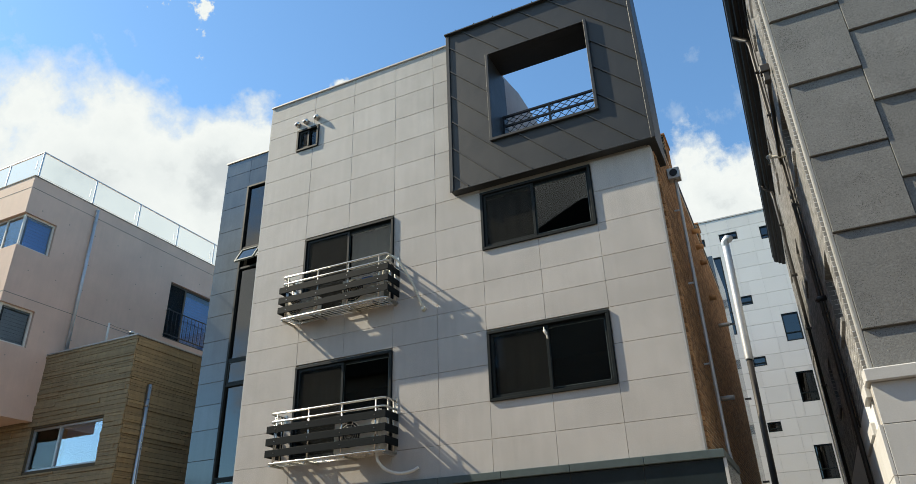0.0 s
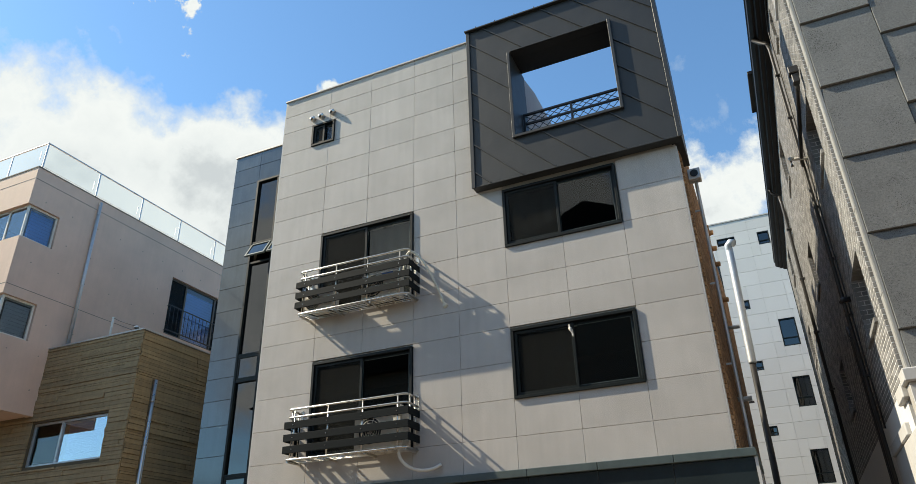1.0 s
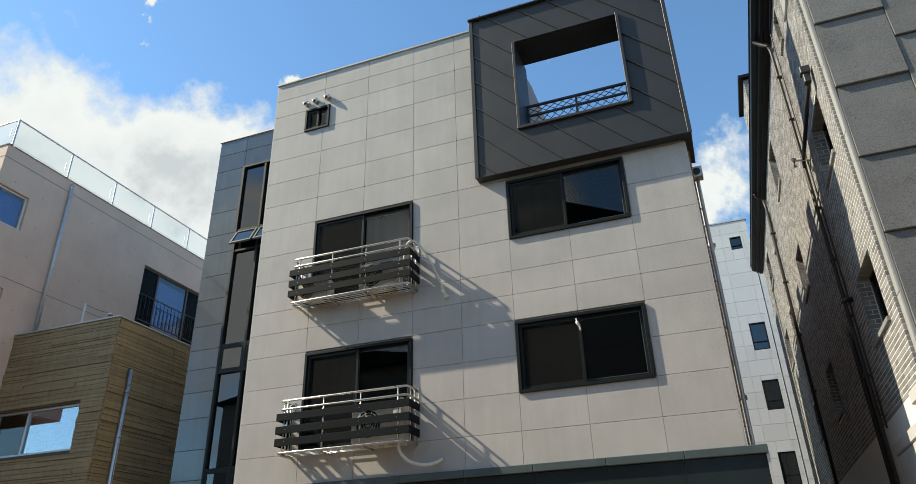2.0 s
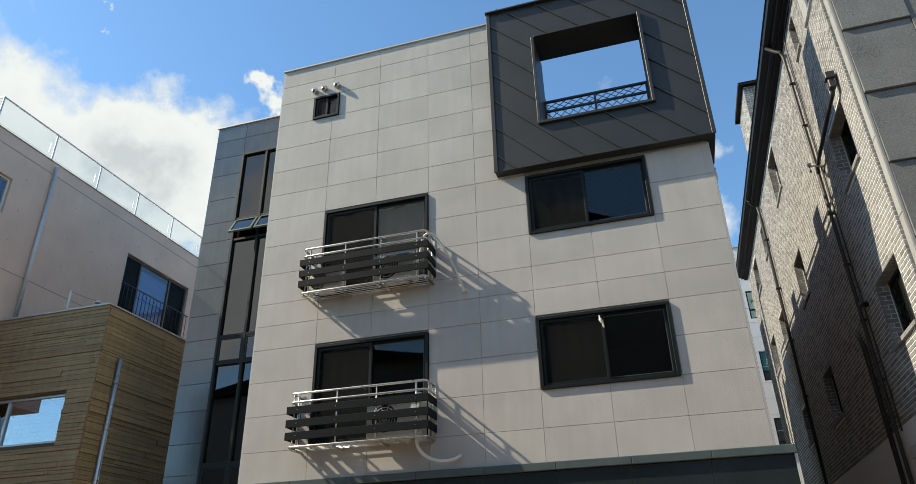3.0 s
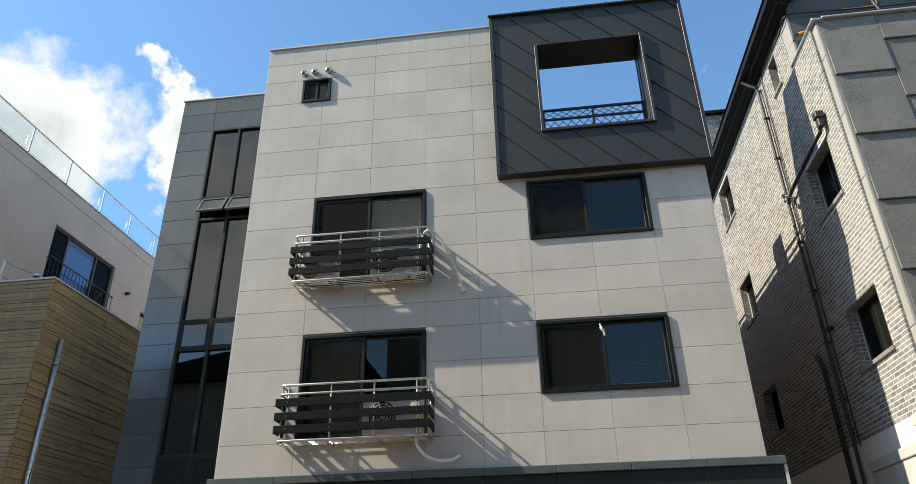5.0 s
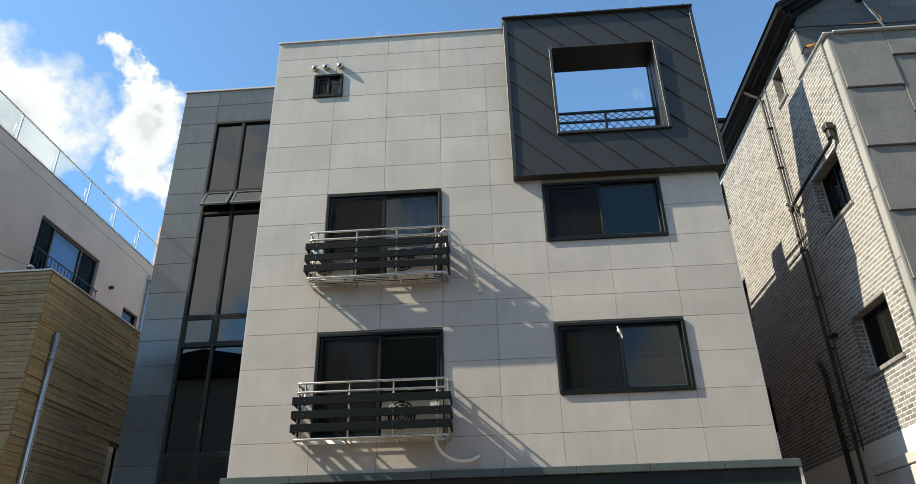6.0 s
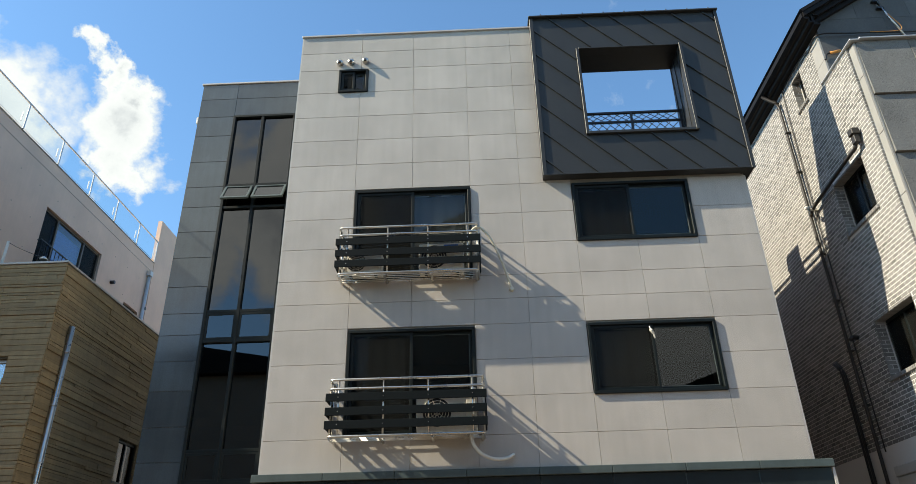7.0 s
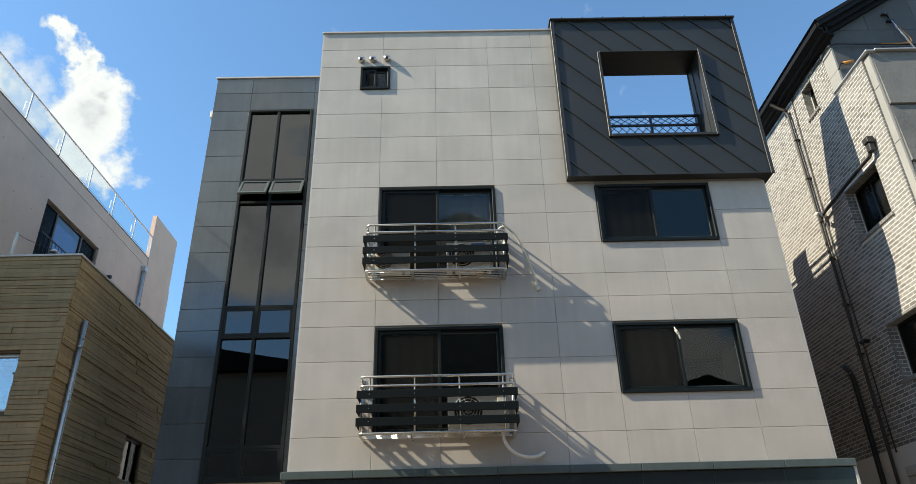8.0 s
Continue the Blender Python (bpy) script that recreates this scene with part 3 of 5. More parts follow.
part("underside", boxes((-27, CX - 0.003, CY + 0.253, 12.5, 6.335, 6.5)), M_CONCRETE, conc)
part("roof", boxes((-27, CX - 0.253, CY + 0.253, 23, 12.7, 12.95)), M_CONCRETE, conc)
part("rear_block", boxes((-27, CX - 0.302, 23.003, 26.0, 0, 13.2)), M_CONCRETE, conc)
part("rear_pilaster", boxes((CX - 0.14, CX + 0.02, 23.003, 25.2, 0, 15.1)), M_CONCRETE, conc)
part("wall", boxes((-27, -26.8, CY + 0.253, 23, 0, 13)), M_CONCRETE, conc)
# unseen slab and partition, added to keep the window openings dark
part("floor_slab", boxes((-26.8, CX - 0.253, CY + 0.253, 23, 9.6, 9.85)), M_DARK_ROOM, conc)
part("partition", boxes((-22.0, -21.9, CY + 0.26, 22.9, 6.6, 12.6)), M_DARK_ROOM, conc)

# ---- timber-clad annex ----
TX, TY, TTOP = -15.25, 12.54, 8.22
annex = thing("timber_annex", "low annex clad in weathered tan horizontal boards", "house annex")
TW = (-18.75, -15.97, 5.0, 6.13)
TSW = (16.1, 17.05, 4.3, 5.28)
part("wall", wall("y", TY + 0.03, 0.22, -27, TX - 0.03, 0, TTOP - 0.03, [TW]), M_BOARD_GAP, annex)
part("wall", wall("x", TX - 0.03, -0.22, TY + 0.253, 22.9, 0, TTOP - 0.03, [TSW]), M_BOARD_GAP, annex)
part("roof", boxes((-26.7, TX - 0.26, TY + 0.26, 22.9, TTOP - 0.35, TTOP - 0.15)), M_DARK_ROOM, annex)
part("partition", boxes((-26, TX - 0.27, 14.8, 14.9, 0, 7.8)), M_DARK_ROOM, annex)
part("coping", boxes((CX + 0.005, TX + 0.02, TY - 0.03, TY + 0.24, TTOP - 0.028, TTOP + 0.012), (TX - 0.24, TX + 0.02, TY + 0.241, 22.9, TTOP - 0.028, TTOP + 0.012)), M_COPING, annex)

# ---- brick house ----
BX, BF = 0.9, 10.80
brick_house = thing("brick_house", "grey brick house with basalt-slab front and a dark gabled metal roof", "house")
BW = [(11.25, 12.45, 8.13, 9.32), (11.17, 12.5, 5.18, 6.32), (17.3, 18.45, 11.08, 12.35), (17.3, 18.45, 8.12, 9.3), (17.3, 18.45, 5.17, 6.32), (12.4, 12.85, 11.56, 12.4),
      (21.05, 22.05, 11.1, 12.1), (21.6, 22.5, 8.3, 9.25), (24.2, 25.3, 8.2, 9.35), (24.2, 25.3, 11.1, 12.2), (21.5, 22.4, 5.4, 6.35)]
part("wall", wall("x", BX + 0.004, 0.25, BF, 27.0, 0, 11.4, BW), M_MORTAR, brick_house)
part("wall", wall("x", BX + 0.004, 0.25, 11.74, 27.0, 11.4, 12.6, BW), M_MORTAR, brick_house)
part("wall", boxes((BX + 0.27, 12, 26.75, 27.0, 0, 12.7)), M_MORTAR, brick_house)
part("core", boxes((BX + 0.6, 12, 14.0, 26.7, 0, 12.6)), M_DARK_ROOM, brick_house)
part("terrace_slab", boxes((BX + 0.27, 12, BF + 0.1, 14, 10.6, 10.8)), M_DARK_ROOM, brick_house)
part("basalt_front", boxes((1.0, 12, 10.46, 10.75, 4.2, 10.89)), M_JOINT, brick_house)

# ---- white building far behind ----
wb = thing("white_building", "tall pale building with small dark windows", "building")

# ---- houses across the street, which close the place behind the camera ----
def gabled(name, label, x0, x1, y0, y1, h, ridge, mat):
    g = thing(name, label, "house")
    part("wall", boxes((x0, x1, y0, y1, 0, h)), mat, g)
    bm = bmesh.new()
    xm = (x0 + x1) / 2
    v = [bm.verts.new(p) for p in ((x0 - 0.4, y1 + 0.5, h - 0.2), (x1 + 0.4, y1 + 0.5, h - 0.2), (xm, y1 + 0.5, ridge), (x0 - 0.4, y0 - 0.5, h - 0.2), (x1 + 0.4, y0 - 0.5, h - 0.2), (xm, y0 - 0.5, ridge))]
    for f in ((0, 1, 2), (3, 5, 4), (0, 2, 5, 3), (1, 4, 5, 2), (0, 3, 4, 1)):
        bm.faces.new([v[i] for i in f])
    part("roof", bm, M_ROOF, g)


gabled("opposite_house", "tall rendered gabled house across the street", -11.7, -2.2, -17, -7, 16.6, 18.7, M_RENDER)
gabled("opposite_house", "plain rendered house with pitched roof across the street", -1.6, 9.0, -17, -7.5, 8.6, 10.4, M_RENDER)
gabled("opposite_house", "lower rendered house with pitched roof across the street", -28.0, -13.2, -17, -7, 12.0, 13.2, M_RENDER)
gabled("opposite_house", "rendered house with pitched roof down the street", -43.0, -29.0, -5.0, 9.0, 6.2, 7.4, M_RENDER)
gabled("opposite_house", "rendered house with pitched roof up the street", 14.0, 26.0, -5.0, 9.0, 11.0, 14.0, M_RENDER)
gabled("opposite_house", "wide rendered house far across the street", -62.0, -29.0, -24.0, -8.0, 7.5, 9.5, M_RENDER)

# ---- balconies of the main front ----
def make_balcony(base, label):
    b = thing("balcony", label, "balcony", "slatted balconies")
    xa, xb, yf, yw = -9.19, -6.64, 10.97, FY - 0.004
    for h, name in ((0.935, "top_rail"), (0.78, "middle_rail"), (0.0, "base_rail")):
        path = [(xa, yw, base + h), (xa, yf + 0.06, base + h), (xa + 0.018, yf + 0.018, base + h), (xa + 0.06, yf, base + h),
                (xb - 0.06, yf, base + h), (xb - 0.018, yf + 0.018, base + h), (xb, yf + 0.06, base + h), (xb, yw, base + h)]
        part(name, tubes((path, 0.021), sides=12), M_STEEL, b)
    for fx in (0.06, 0.353, 0.645, 0.93):
        x = xa + (xb - xa) * fx
        post = part("post", tubes(([(x, yf, base), (x, yf, base + 0.935)], 0.015)), M_STEEL, b)
    for x in (xa, xb):
        for y in (11.1, 11.3):
            part("post", tubes(([(x, y, base), (x, y, base + 0.935)], 0.013)), M_STEEL, b)
        part("wall_plate", boxes((x - 0.03, x + 0.03, FY - 0.012, FY - 0.001, base + 0.7, base + 1.0), chamfer=0.003), M_STEEL, b)
    for s0, s1 in ((0.115, 0.25), (0.33, 0.465), (0.565, 0.70)):
        bow = random.uniform(-0.006, 0.006)
        slat = part("slat", boxes((xa - 0.055, xb + 0.055, yf - 0.047, yf - 0.022, base + s0 + bow, base + s1 + bow), chamfer=0.004), M_SLAT, b)
        for x in (xa - 0.045, xb + 0.025):
            part("side_slat", boxes((x, x + 0.022, yf - 0.02, yw, base + s0, base + s1), chamfer=0.004), M_SLAT, b)
        for fx in (0.06, 0.353, 0.645, 0.93):
            x = xa + (xb - xa) * fx
            part("screw", tubes(([(x, yf - 0.052, base + (s0 + s1) / 2), (x, yf - 0.046, base + (s0 + s1) / 2)], 0.008), sides=8), M_STEEL, slat)
    for k in range(5):
        y = yf + 0.07 + k * 0.078
        part("floor_bar", tubes(([(xa + 0.02, y, base - 0.004), (xb - 0.02, y, base - 0.004)], 0.009), sides=8), M_STEEL, b)
    for x in (xa + 0.03, xa + 0.85, xa + 1.7, xb - 0.03):
        part("bracket", boxes((x - 0.018, x + 0.018, yf + 0.01, yw, base - 0.05, base - 0.018), chamfer=0.003), M_STEEL, b)
    return b


make_balcony(6.975, "stainless steel balcony rail with three dark slats under a window")
make_balcony(4.085, "lower stainless steel balcony rail with three dark slats under a window")


def make_ac(x0, x1, y0, y1, z0, z1, label, fan=0.34, badge=False):
    """An outdoor air-conditioner: case, round fan grille, feet, pipe cover."""
    a = thing("outdoor_unit", label, "air conditioner", "outdoor air conditioners")
    part("case", boxes((x0, x1, y0, y1, z0 + 0.03, z1), chamfer=0.015), M_PLASTIC, a)
    cx, cz, r = x0 + (x1 - x0) * fan, (z0 + z1) / 2 + 0.01, min(0.24, (z1 - z0) * 0.42)
    bm = bmesh.new()
    for q in range(5):
        rr = r * (q + 1) / 5
        tube(bm, [(cx + rr * math.cos(t), y0 - 0.012, cz + rr * math.sin(t)) for t in [2 * math.pi * k / 24 for k in range(25)]], 0.006, 6)
    for k in range(10):
        t = 2 * math.pi * k / 10
        tube(bm, [(cx, y0 - 0.014, cz), (cx + r * math.cos(t), y0 - 0.014, cz + r * math.sin(t))], 0.004, 5)
    part("fan_grille", bm, M_PLASTIC, a)
    bm = bmesh.new()
    tube(bm, [(cx, y0 - 0.004, cz), (cx, y0 + 0.004, cz)], r * 0.98, 24)
    part("fan_well", bm, M_BLACK, a, "dark fan opening")
    for x in (x0 + 0.1, x1 - 0.14):
        part("foot", boxes((x, x + 0.05, y0 + 0.02, y1 - 0.02, z0, z0 + 0.03), chamfer=0.003), M_BLACK, a)
    part("pipe_cover", boxes((x1 - 0.18, x1 - 0.03, y0 - 0.02, y0 - 0.001, z0 + 0.08, z1 - 0.12), chamfer=0.006), M_PLASTIC, a)
    if badge:
        part("badge", boxes((x1 - 0.36, x1 - 0.1, y0 - 0.006, y0 - 0.0005, z1 - 0.13, z1 - 0.03), chamfer=0.003), M_BLUE, a, "blue badge")
    return a


make_ac(-7.72, -6.90, 11.03, 11.31, 6.985, 7.55, "ivory outdoor air conditioner unit with blue badge behind balcony slats", badge=True)
make_ac(-9.1, -8.4, 11.03, 11.30, 6.985, 7.42, "small ivory outdoor air conditioner unit behind balcony slats")
make_ac(-7.75, -6.75, 11.03, 11.32, 4.095, 4.76, "ivory outdoor air conditioner with round fan grille behind slats")

hose = thing("drain_hose", "ivory wrapped hose arching from balcony into the wall", "hose")
part("hose", tubes((curve_points([(-6.82, 11.12, 7.45), (-6.74, 11.1, 7.82), (-6.58, 11.06, 7.86), (-6.38, 11.12, 7.62), (-6.2, 11.24, 7.22), (-6.1, 11.32, 6.92), (-6.05, 11.37, 6.76)]), 0.024)), M_HOSE, hose)
part("wall_seal", tubes(([(-6.045, 11.34, 6.745), (-6.045, FY, 6.735)], [0.035, 0.05])), M_HOSE, hose)
hose = thing("drain_hose", "white hose hanging below lower balcony into the wall", "hose")
part("hose", tubes((curve_points([(-6.86, 11.1, 4.5), (-6.86, 11.1, 4.12), (-6.83, 11.1, 3.93), (-6.7, 11.16, 3.78), (-6.5, 11.24, 3.71), (-6.3, 11.32, 3.73), (-6.17, 11.385, 3.80)]), 0.028)), M_PLASTIC, hose)
part("joint_wrap", tubes((curve_points([(-6.80, 11.08, 4.78), (-6.79, 11.06, 4.84), (-6.83, 11.08, 4.7), (-6.86, 11.1, 4.5)], 4), 0.034)), M_PLASTIC, hose)

# three exhaust hoods over the small window
for x, z in ((-9.50, 12.255), (-9.255, 12.265), (-8.94, 12.285)):
    c = thing("wall_vent", "round stainless wall vent on granite wall", "vent", "round wall vents")
    part("collar", tubes(([(x, FY - 0.03, z), (x, FY - 0.001, z)], 0.062), sides=16), M_STEEL, c)
    part("hood", tubes(([(x, FY - 0.031, z), (x, FY - 0.07, z + 0.004), (x, FY - 0.095, z + 0.01), (x, FY - 0.11, z + 0.014)], [0.072, 0.075, 0.062, 0.03]), sides=16), M_STEEL, c)
    part("mouth", tubes(([(x, FY - 0.118, z - 0.012), (x, FY - 0.09, z - 0.02)], [0.03, 0.045]), sides=12), M_BLACK, c, "dark mouth")

# snow-guard pegs on the roof edges of the metal box
for k in range(9):
    x = BOX[0] + 0.25 + k * 0.46
    part("peg", tubes(([(x, 11.14, BOX[3] + 0.045), (x, 11.14, BOX[3] + 0.075)], 0.012), sides=6), M_SEAM, bx)
for y in (11.35, 11.65, 11.9):
    part("reveal_seam", boxes((HOLE[1] - 0.012, HOLE[1] + 0.001, y - 0.008, y + 0.008, HOLE[2], HOLE[3])), M_SEAM, bx)

# terrace railing with a lattice
rail = thing("terrace_railing", "black iron railing with a crossed lattice on the roof terrace", "railing")
RY, RZ0, RZ1 = 11.8, 10.36, 10.92
part("handrail", boxes((-4.306, -2.184, RY - 0.025, RY + 0.025, RZ1 - 0.02, RZ1 + 0.03), chamfer=0.005), M_BLACK, rail)
part("mid_rail", boxes((-4.306, -2.184, RY - 0.02, RY + 0.02, 10.66, 10.71), chamfer=0.004), M_BLACK, rail)
part("bottom_rail", boxes((-4.306, -2.184, RY - 0.02, RY + 0.02, RZ0 - 0.02, RZ0 + 0.02), chamfer=0.004), M_BLACK, rail)
for x in (-4.28, -3.25, -2.21):
    part("post", boxes((x - 0.022, x + 0.022, RY - 0.024, RY + 0.024, 10.0, RZ1 - 0.022)), M_BLACK, rail)
bm = bmesh.new()
x = -4.28
while x < -2.4:
    for za, zb in ((RZ0 + 0.02, 10.66), (10.71, RZ1 - 0.02)):
        tube(bm, [(x, RY, za), (x + 0.27, RY, zb)], 0.008, 5)
        tube(bm, [(x + 0.27, RY + 0.012, za), (x, RY + 0.012, zb)], 0.008, 5)
    x += 0.175
part("lattice", bm, M_BLACK, rail)
rail2 = thing("terrace_railing", "dark railing on the brick side parapet", "railing")
for z in (10.27, 10.46):
    part("rail", boxes((-1.40, -1.35, 12.4, 23.1, z, z + 0.05), chamfer=0.005), M_BLACK, rail2)
for k in range(8):
    part("post", boxes((-1.395, -1.355, 12.5 + k * 1.5, 12.54 + k * 1.5, 10.152, 10.46)), M_BLACK, rail2)
for y0, y1, z1 in ((14.05, 14.72, 10.88), (18.7, 19.3, 10.78)):
    part("parapet_pier", boxes((FX1 - 0.26, FX1 + 0.024, y0, y1, 10.152, z1)), M_MORTAR_BROWN, house)
    part("pier_cap", boxes((FX1 - 0.3, FX1 + 0.06, y0 - 0.03, y1 + 0.03, z1 + 0.002, z1 + 0.05), chamfer=0.006), M_BROWN, house)

# fixtures along the brown brick side
cam_box = thing("vent_box", "small galvanised box with a round fan on brick wall", "vent box")
part("case", boxes((FX1 + 0.034, -1.08, 13.27, 13.48, 9.30, 9.55), chamfer=0.01), M_GALV, cam_box)
part("fan_ring", tubes(([(-1.2, 13.266, 9.425), (-1.2, 13.25, 9.425)], 0.08), sides=16), M_BLACK, cam_box)
dp = thing("downpipe", "grey steel downpipe on brown brick wall", "downpipe")
part("pipe", tubes((curve_points([(-1.2, 13.4, 9.298), (-1.2, 13.4, 7.0), (-1.2, 13.4, 4.1), (-1.19, 13.36, 3.8), (-1.17, 13.2, 3.64)], 6), 0.035)), M_GALV, dp)
for z in (8.6, 7.0, 5.4):
    part("clip", boxes((FX1 + 0.026, -1.19, 13.385, 13.415, z, z + 0.03)), M_GALV, dp)
for k, (y, z) in enumerate(((16.6, 9.6), (16.9, 9.3), (17.2, 9.0), (17.9, 8.3))):
    g = thing("terracotta_vent", "small terracotta vent spout on brick wall", "vent", "terracotta vents")
    part("spout", tubes(([(FX1 + 0.02, y, z), (FX1 + 0.2, y - 0.02, z - 0.02)], [0.07, 0.06]), sides=10), M_BROWN, g)
for y, z in ((19.0, 7.9), (15.4, 5.2)):
    g = thing("exhaust_pipe", "short steel exhaust stub on brick wall", "exhaust pipe")
    part("stub", tubes(([(FX1 + 0.02, y, z), (FX1 + 0.3, y, z)], 0.05)), M_GALV, g)

# ---- concrete house: joints, windows, glass rail, pipes ----
for z in (12.9, 9.6):
    part("groove", boxes((CX - 0.002, CX + 0.004, CY + 0.02, 22.9, z - 0.008, z + 0.008)), M_CONCRETE_JOINT, conc)
    part("groove", boxes((-26, CX - 0.01, CY - 0.004, CY + 0.002, z - 0.008, z + 0.008)), M_CONCRETE_JOINT, conc)
part("coping", boxes((CX - 0.27, CX + 0.015, CY - 0.015, 23.0, CTOP + 0.001, CTOP + 0.035)), M_CONCRETE_JOINT, conc)
part("coping", boxes((-27, CX - 0.272, CY - 0.015, CY + 0.26, CTOP + 0.001, CTOP + 0.035)), M_CONCRETE_JOINT, conc)
bm = bmesh.new()
for y in [11.35 + 0.9 * k for k in range(13)]:
    for z in (7.0, 7.9, 8.8, 10.4, 11.3, 12.3):
        if any(o[0] - 0.1 < y < o[1] + 0.1 and o[2] - 0.1 < z < o[3] + 0.1 for o in CW):
            continue
        jy, jz = random.uniform(-0.03, 0.03), random.uniform(-0.03, 0.03)
        tube(bm, [(CX + 0.003, y + jy, z + jz), (CX - 0.01, y + jy, z + jz)], 0.02, 8)
part("tie_holes", bm, M_TIE, conc, "small round form-tie plugs")


def corner_window(z0, z1, mat, label):
    w = thing("window", label, "window", kind="structure")
    x = CX - 0.14
    part("window_frame", boxes((x, x + 0.06, CY + 0.08, CY + 0.14, z0, z1), (x, x + 0.06, 11.81, 11.87, z0, z1), (x, x + 0.06, CY + 0.14, 11.81, z0, z0 + 0.06), (x, x + 0.06, CY + 0.14, 11.81, z1 - 0.06, z1),
                               (-20.4, -20.34, CY + 0.1, CY + 0.16, z0, z1), (-19.7, -19.64, CY + 0.1, CY + 0.16, z0, z1), (-20.34, x - 0.002, CY + 0.1, CY + 0.16, z0, z0 + 0.06), (-20.34, x - 0.002, CY + 0.1, CY + 0.16, z1 - 0.06, z1), chamfer=0.004), M_PLASTIC, w)
    part("pane", boxes((x + 0.027, x + 0.033, CY + 0.14, 11.81, z0 + 0.06, z1 - 0.06)), G_BLUE, w)
    for u0, u1 in ((-20.34, -19.7), (-19.64, x - 0.002)):
        part("pane", boxes((u0, u1, CY + 0.127, CY + 0.133, z0 + 0.06, z1 - 0.06)), G_BLUE, w)
    bl = thing("roller_blind", "blue-grey slatted blind behind glass", "blind", "window blinds")
    for k in range(int((z1 - z0 - 0.12) / 0.1)):
        zz = z0 + 0.07 + k * 0.1
        part("slat", boxes((x - 0.09, x - 0.082, CY + 0.28, 11.84, zz, zz + 0.094)), mat, bl)
    part("headrail", boxes((x - 0.11, x - 0.06, CY + 0.27, 11.85, z1 - 0.05, z1 - 0.005)), M_PLASTIC, bl)


corner_window(11.03, 12.07, M_BLIND, "pale-framed corner window in concrete with blue blind")
corner_window(8.24, 9.31, M_CURTAIN, "pale-framed corner window in concrete with grey blind")

# the wide side window with its black guard rail
w = thing("window", "wide dark-framed concrete house window with blue reflections", "window", kind="structure")
y0, y1, z0, z1 = CW[2]
x = CX - 0.16
part("window_frame", boxes((x, x + 0.08, y0, y0 + 0.07, z0, z1), (x, x + 0.08, y1 - 0.07, y1, z0, z1), (x, x + 0.08, y0 + 0.07, y1 - 0.07, z1 - 0.07, z1), (x, x + 0.08, y0 + 0.07, y1 - 0.07, z0, z0 + 0.07),
                           (x, x + 0.08, 17.15, 17.22, z0 + 0.07, z1 - 0.07), (x, x + 0.08, 18.6, 18.67, z0 + 0.07, z1 - 0.07), chamfer=0.004), M_BRONZE, w)
for a, b in ((y0 + 0.07, 17.15), (17.22, 18.6), (18.67, y1 - 0.07)):
    part("pane", boxes((x + 0.035, x + 0.041, a, b, z0 + 0.07, z1 - 0.07)), G_BLUE if a == 17.22 else G_WINDOW, w)
    if a != 17.22:
        part("insect_screen", boxes((x + 0.062, x + 0.064, a, b, z0 + 0.07, z1 - 0.07)), M_SCREEN, w, "black insect mesh")
bl = thing("roller_blind", "blue slatted blind behind wide window", "blind", "window blinds")
for k in range(17):
    part("slat", boxes((x - 0.09, x - 0.082, 17.2, 18.7, z0 + 0.08 + k * 0.105, z0 + 0.178 + k * 0.105)), M_BLIND, bl)
gr = thing("guard_rail", "black iron guard rail before a window", "guard rail")
for z in (9.98, 10.85):
    part("rail", boxes((CX + 0.1, CX + 0.13, y0 - 0.05, y1 + 0.05, z, z + 0.035), chamfer=0.004), M_BLACK, gr)
for k in range(19):
    yy = y0 + 0.02 + k * (y1 - y0 - 0.04) / 18
    part("bar", tubes(([(CX + 0.115, yy, 9.99), (CX + 0.115, yy, 10.86)], 0.011), sides=6), M_BLACK, gr)
for yy in (y0 - 0.03, y1 + 0.03):
    for z in (9.99, 10.86):
        part("stay", tubes(([(CX - 0.01, yy, z), (CX + 0.115, yy, z)], 0.012), sides=6), M_BLACK, gr)
w = thing("window", "small dark square window in concrete wall", "window", kind="structure")
y0, y1, z0, z1 = CW[3]
part("window_frame", boxes((x, x + 0.06, y0, y0 + 0.05, z0, z1), (x, x + 0.06, y1 - 0.05, y1, z0, z1), (x, x + 0.06, y0 + 0.05, y1 - 0.05, z1 - 0.05, z1), (x, x + 0.06, y0 + 0.05, y1 - 0.05, z0, z0 + 0.05)), M_FRAME, w)
part("pane", boxes((x + 0.02, x + 0.026, y0 + 0.05, y1 - 0.05, z0 + 0.05, z1 - 0.05)), G_WINDOW, w)

gl = thing("roof_railing", "frosted-edge glass railing with steel posts on concrete roof", "railing")
posts = [10.93, 12.8, 14.56, 16.3, 18.1, 19.76, 21.43, 22.95]
part("handrail", boxes((CX + 0.0, CX + 0.05, 10.9, 23.0, 14.12, 14.16), chamfer=0.006), M_GALV, gl)
part("handrail", boxes((-26.5, CX - 0.002, 10.9, 10.95, 14.12, 14.16), chamfer=0.006), M_GALV, gl)
for a in posts:
    part("post", boxes((CX + 0.005, CX + 0.045, a - 0.025, a + 0.025, CTOP + 0.036, 14.118), chamfer=0.004), M_GALV, gl)
    part("clamp", boxes((CX - 0.05, CX - 0.01, a - 0.11, a - 0.095, 13.5, 13.8), chamfer=0.003), M_GALV, gl)
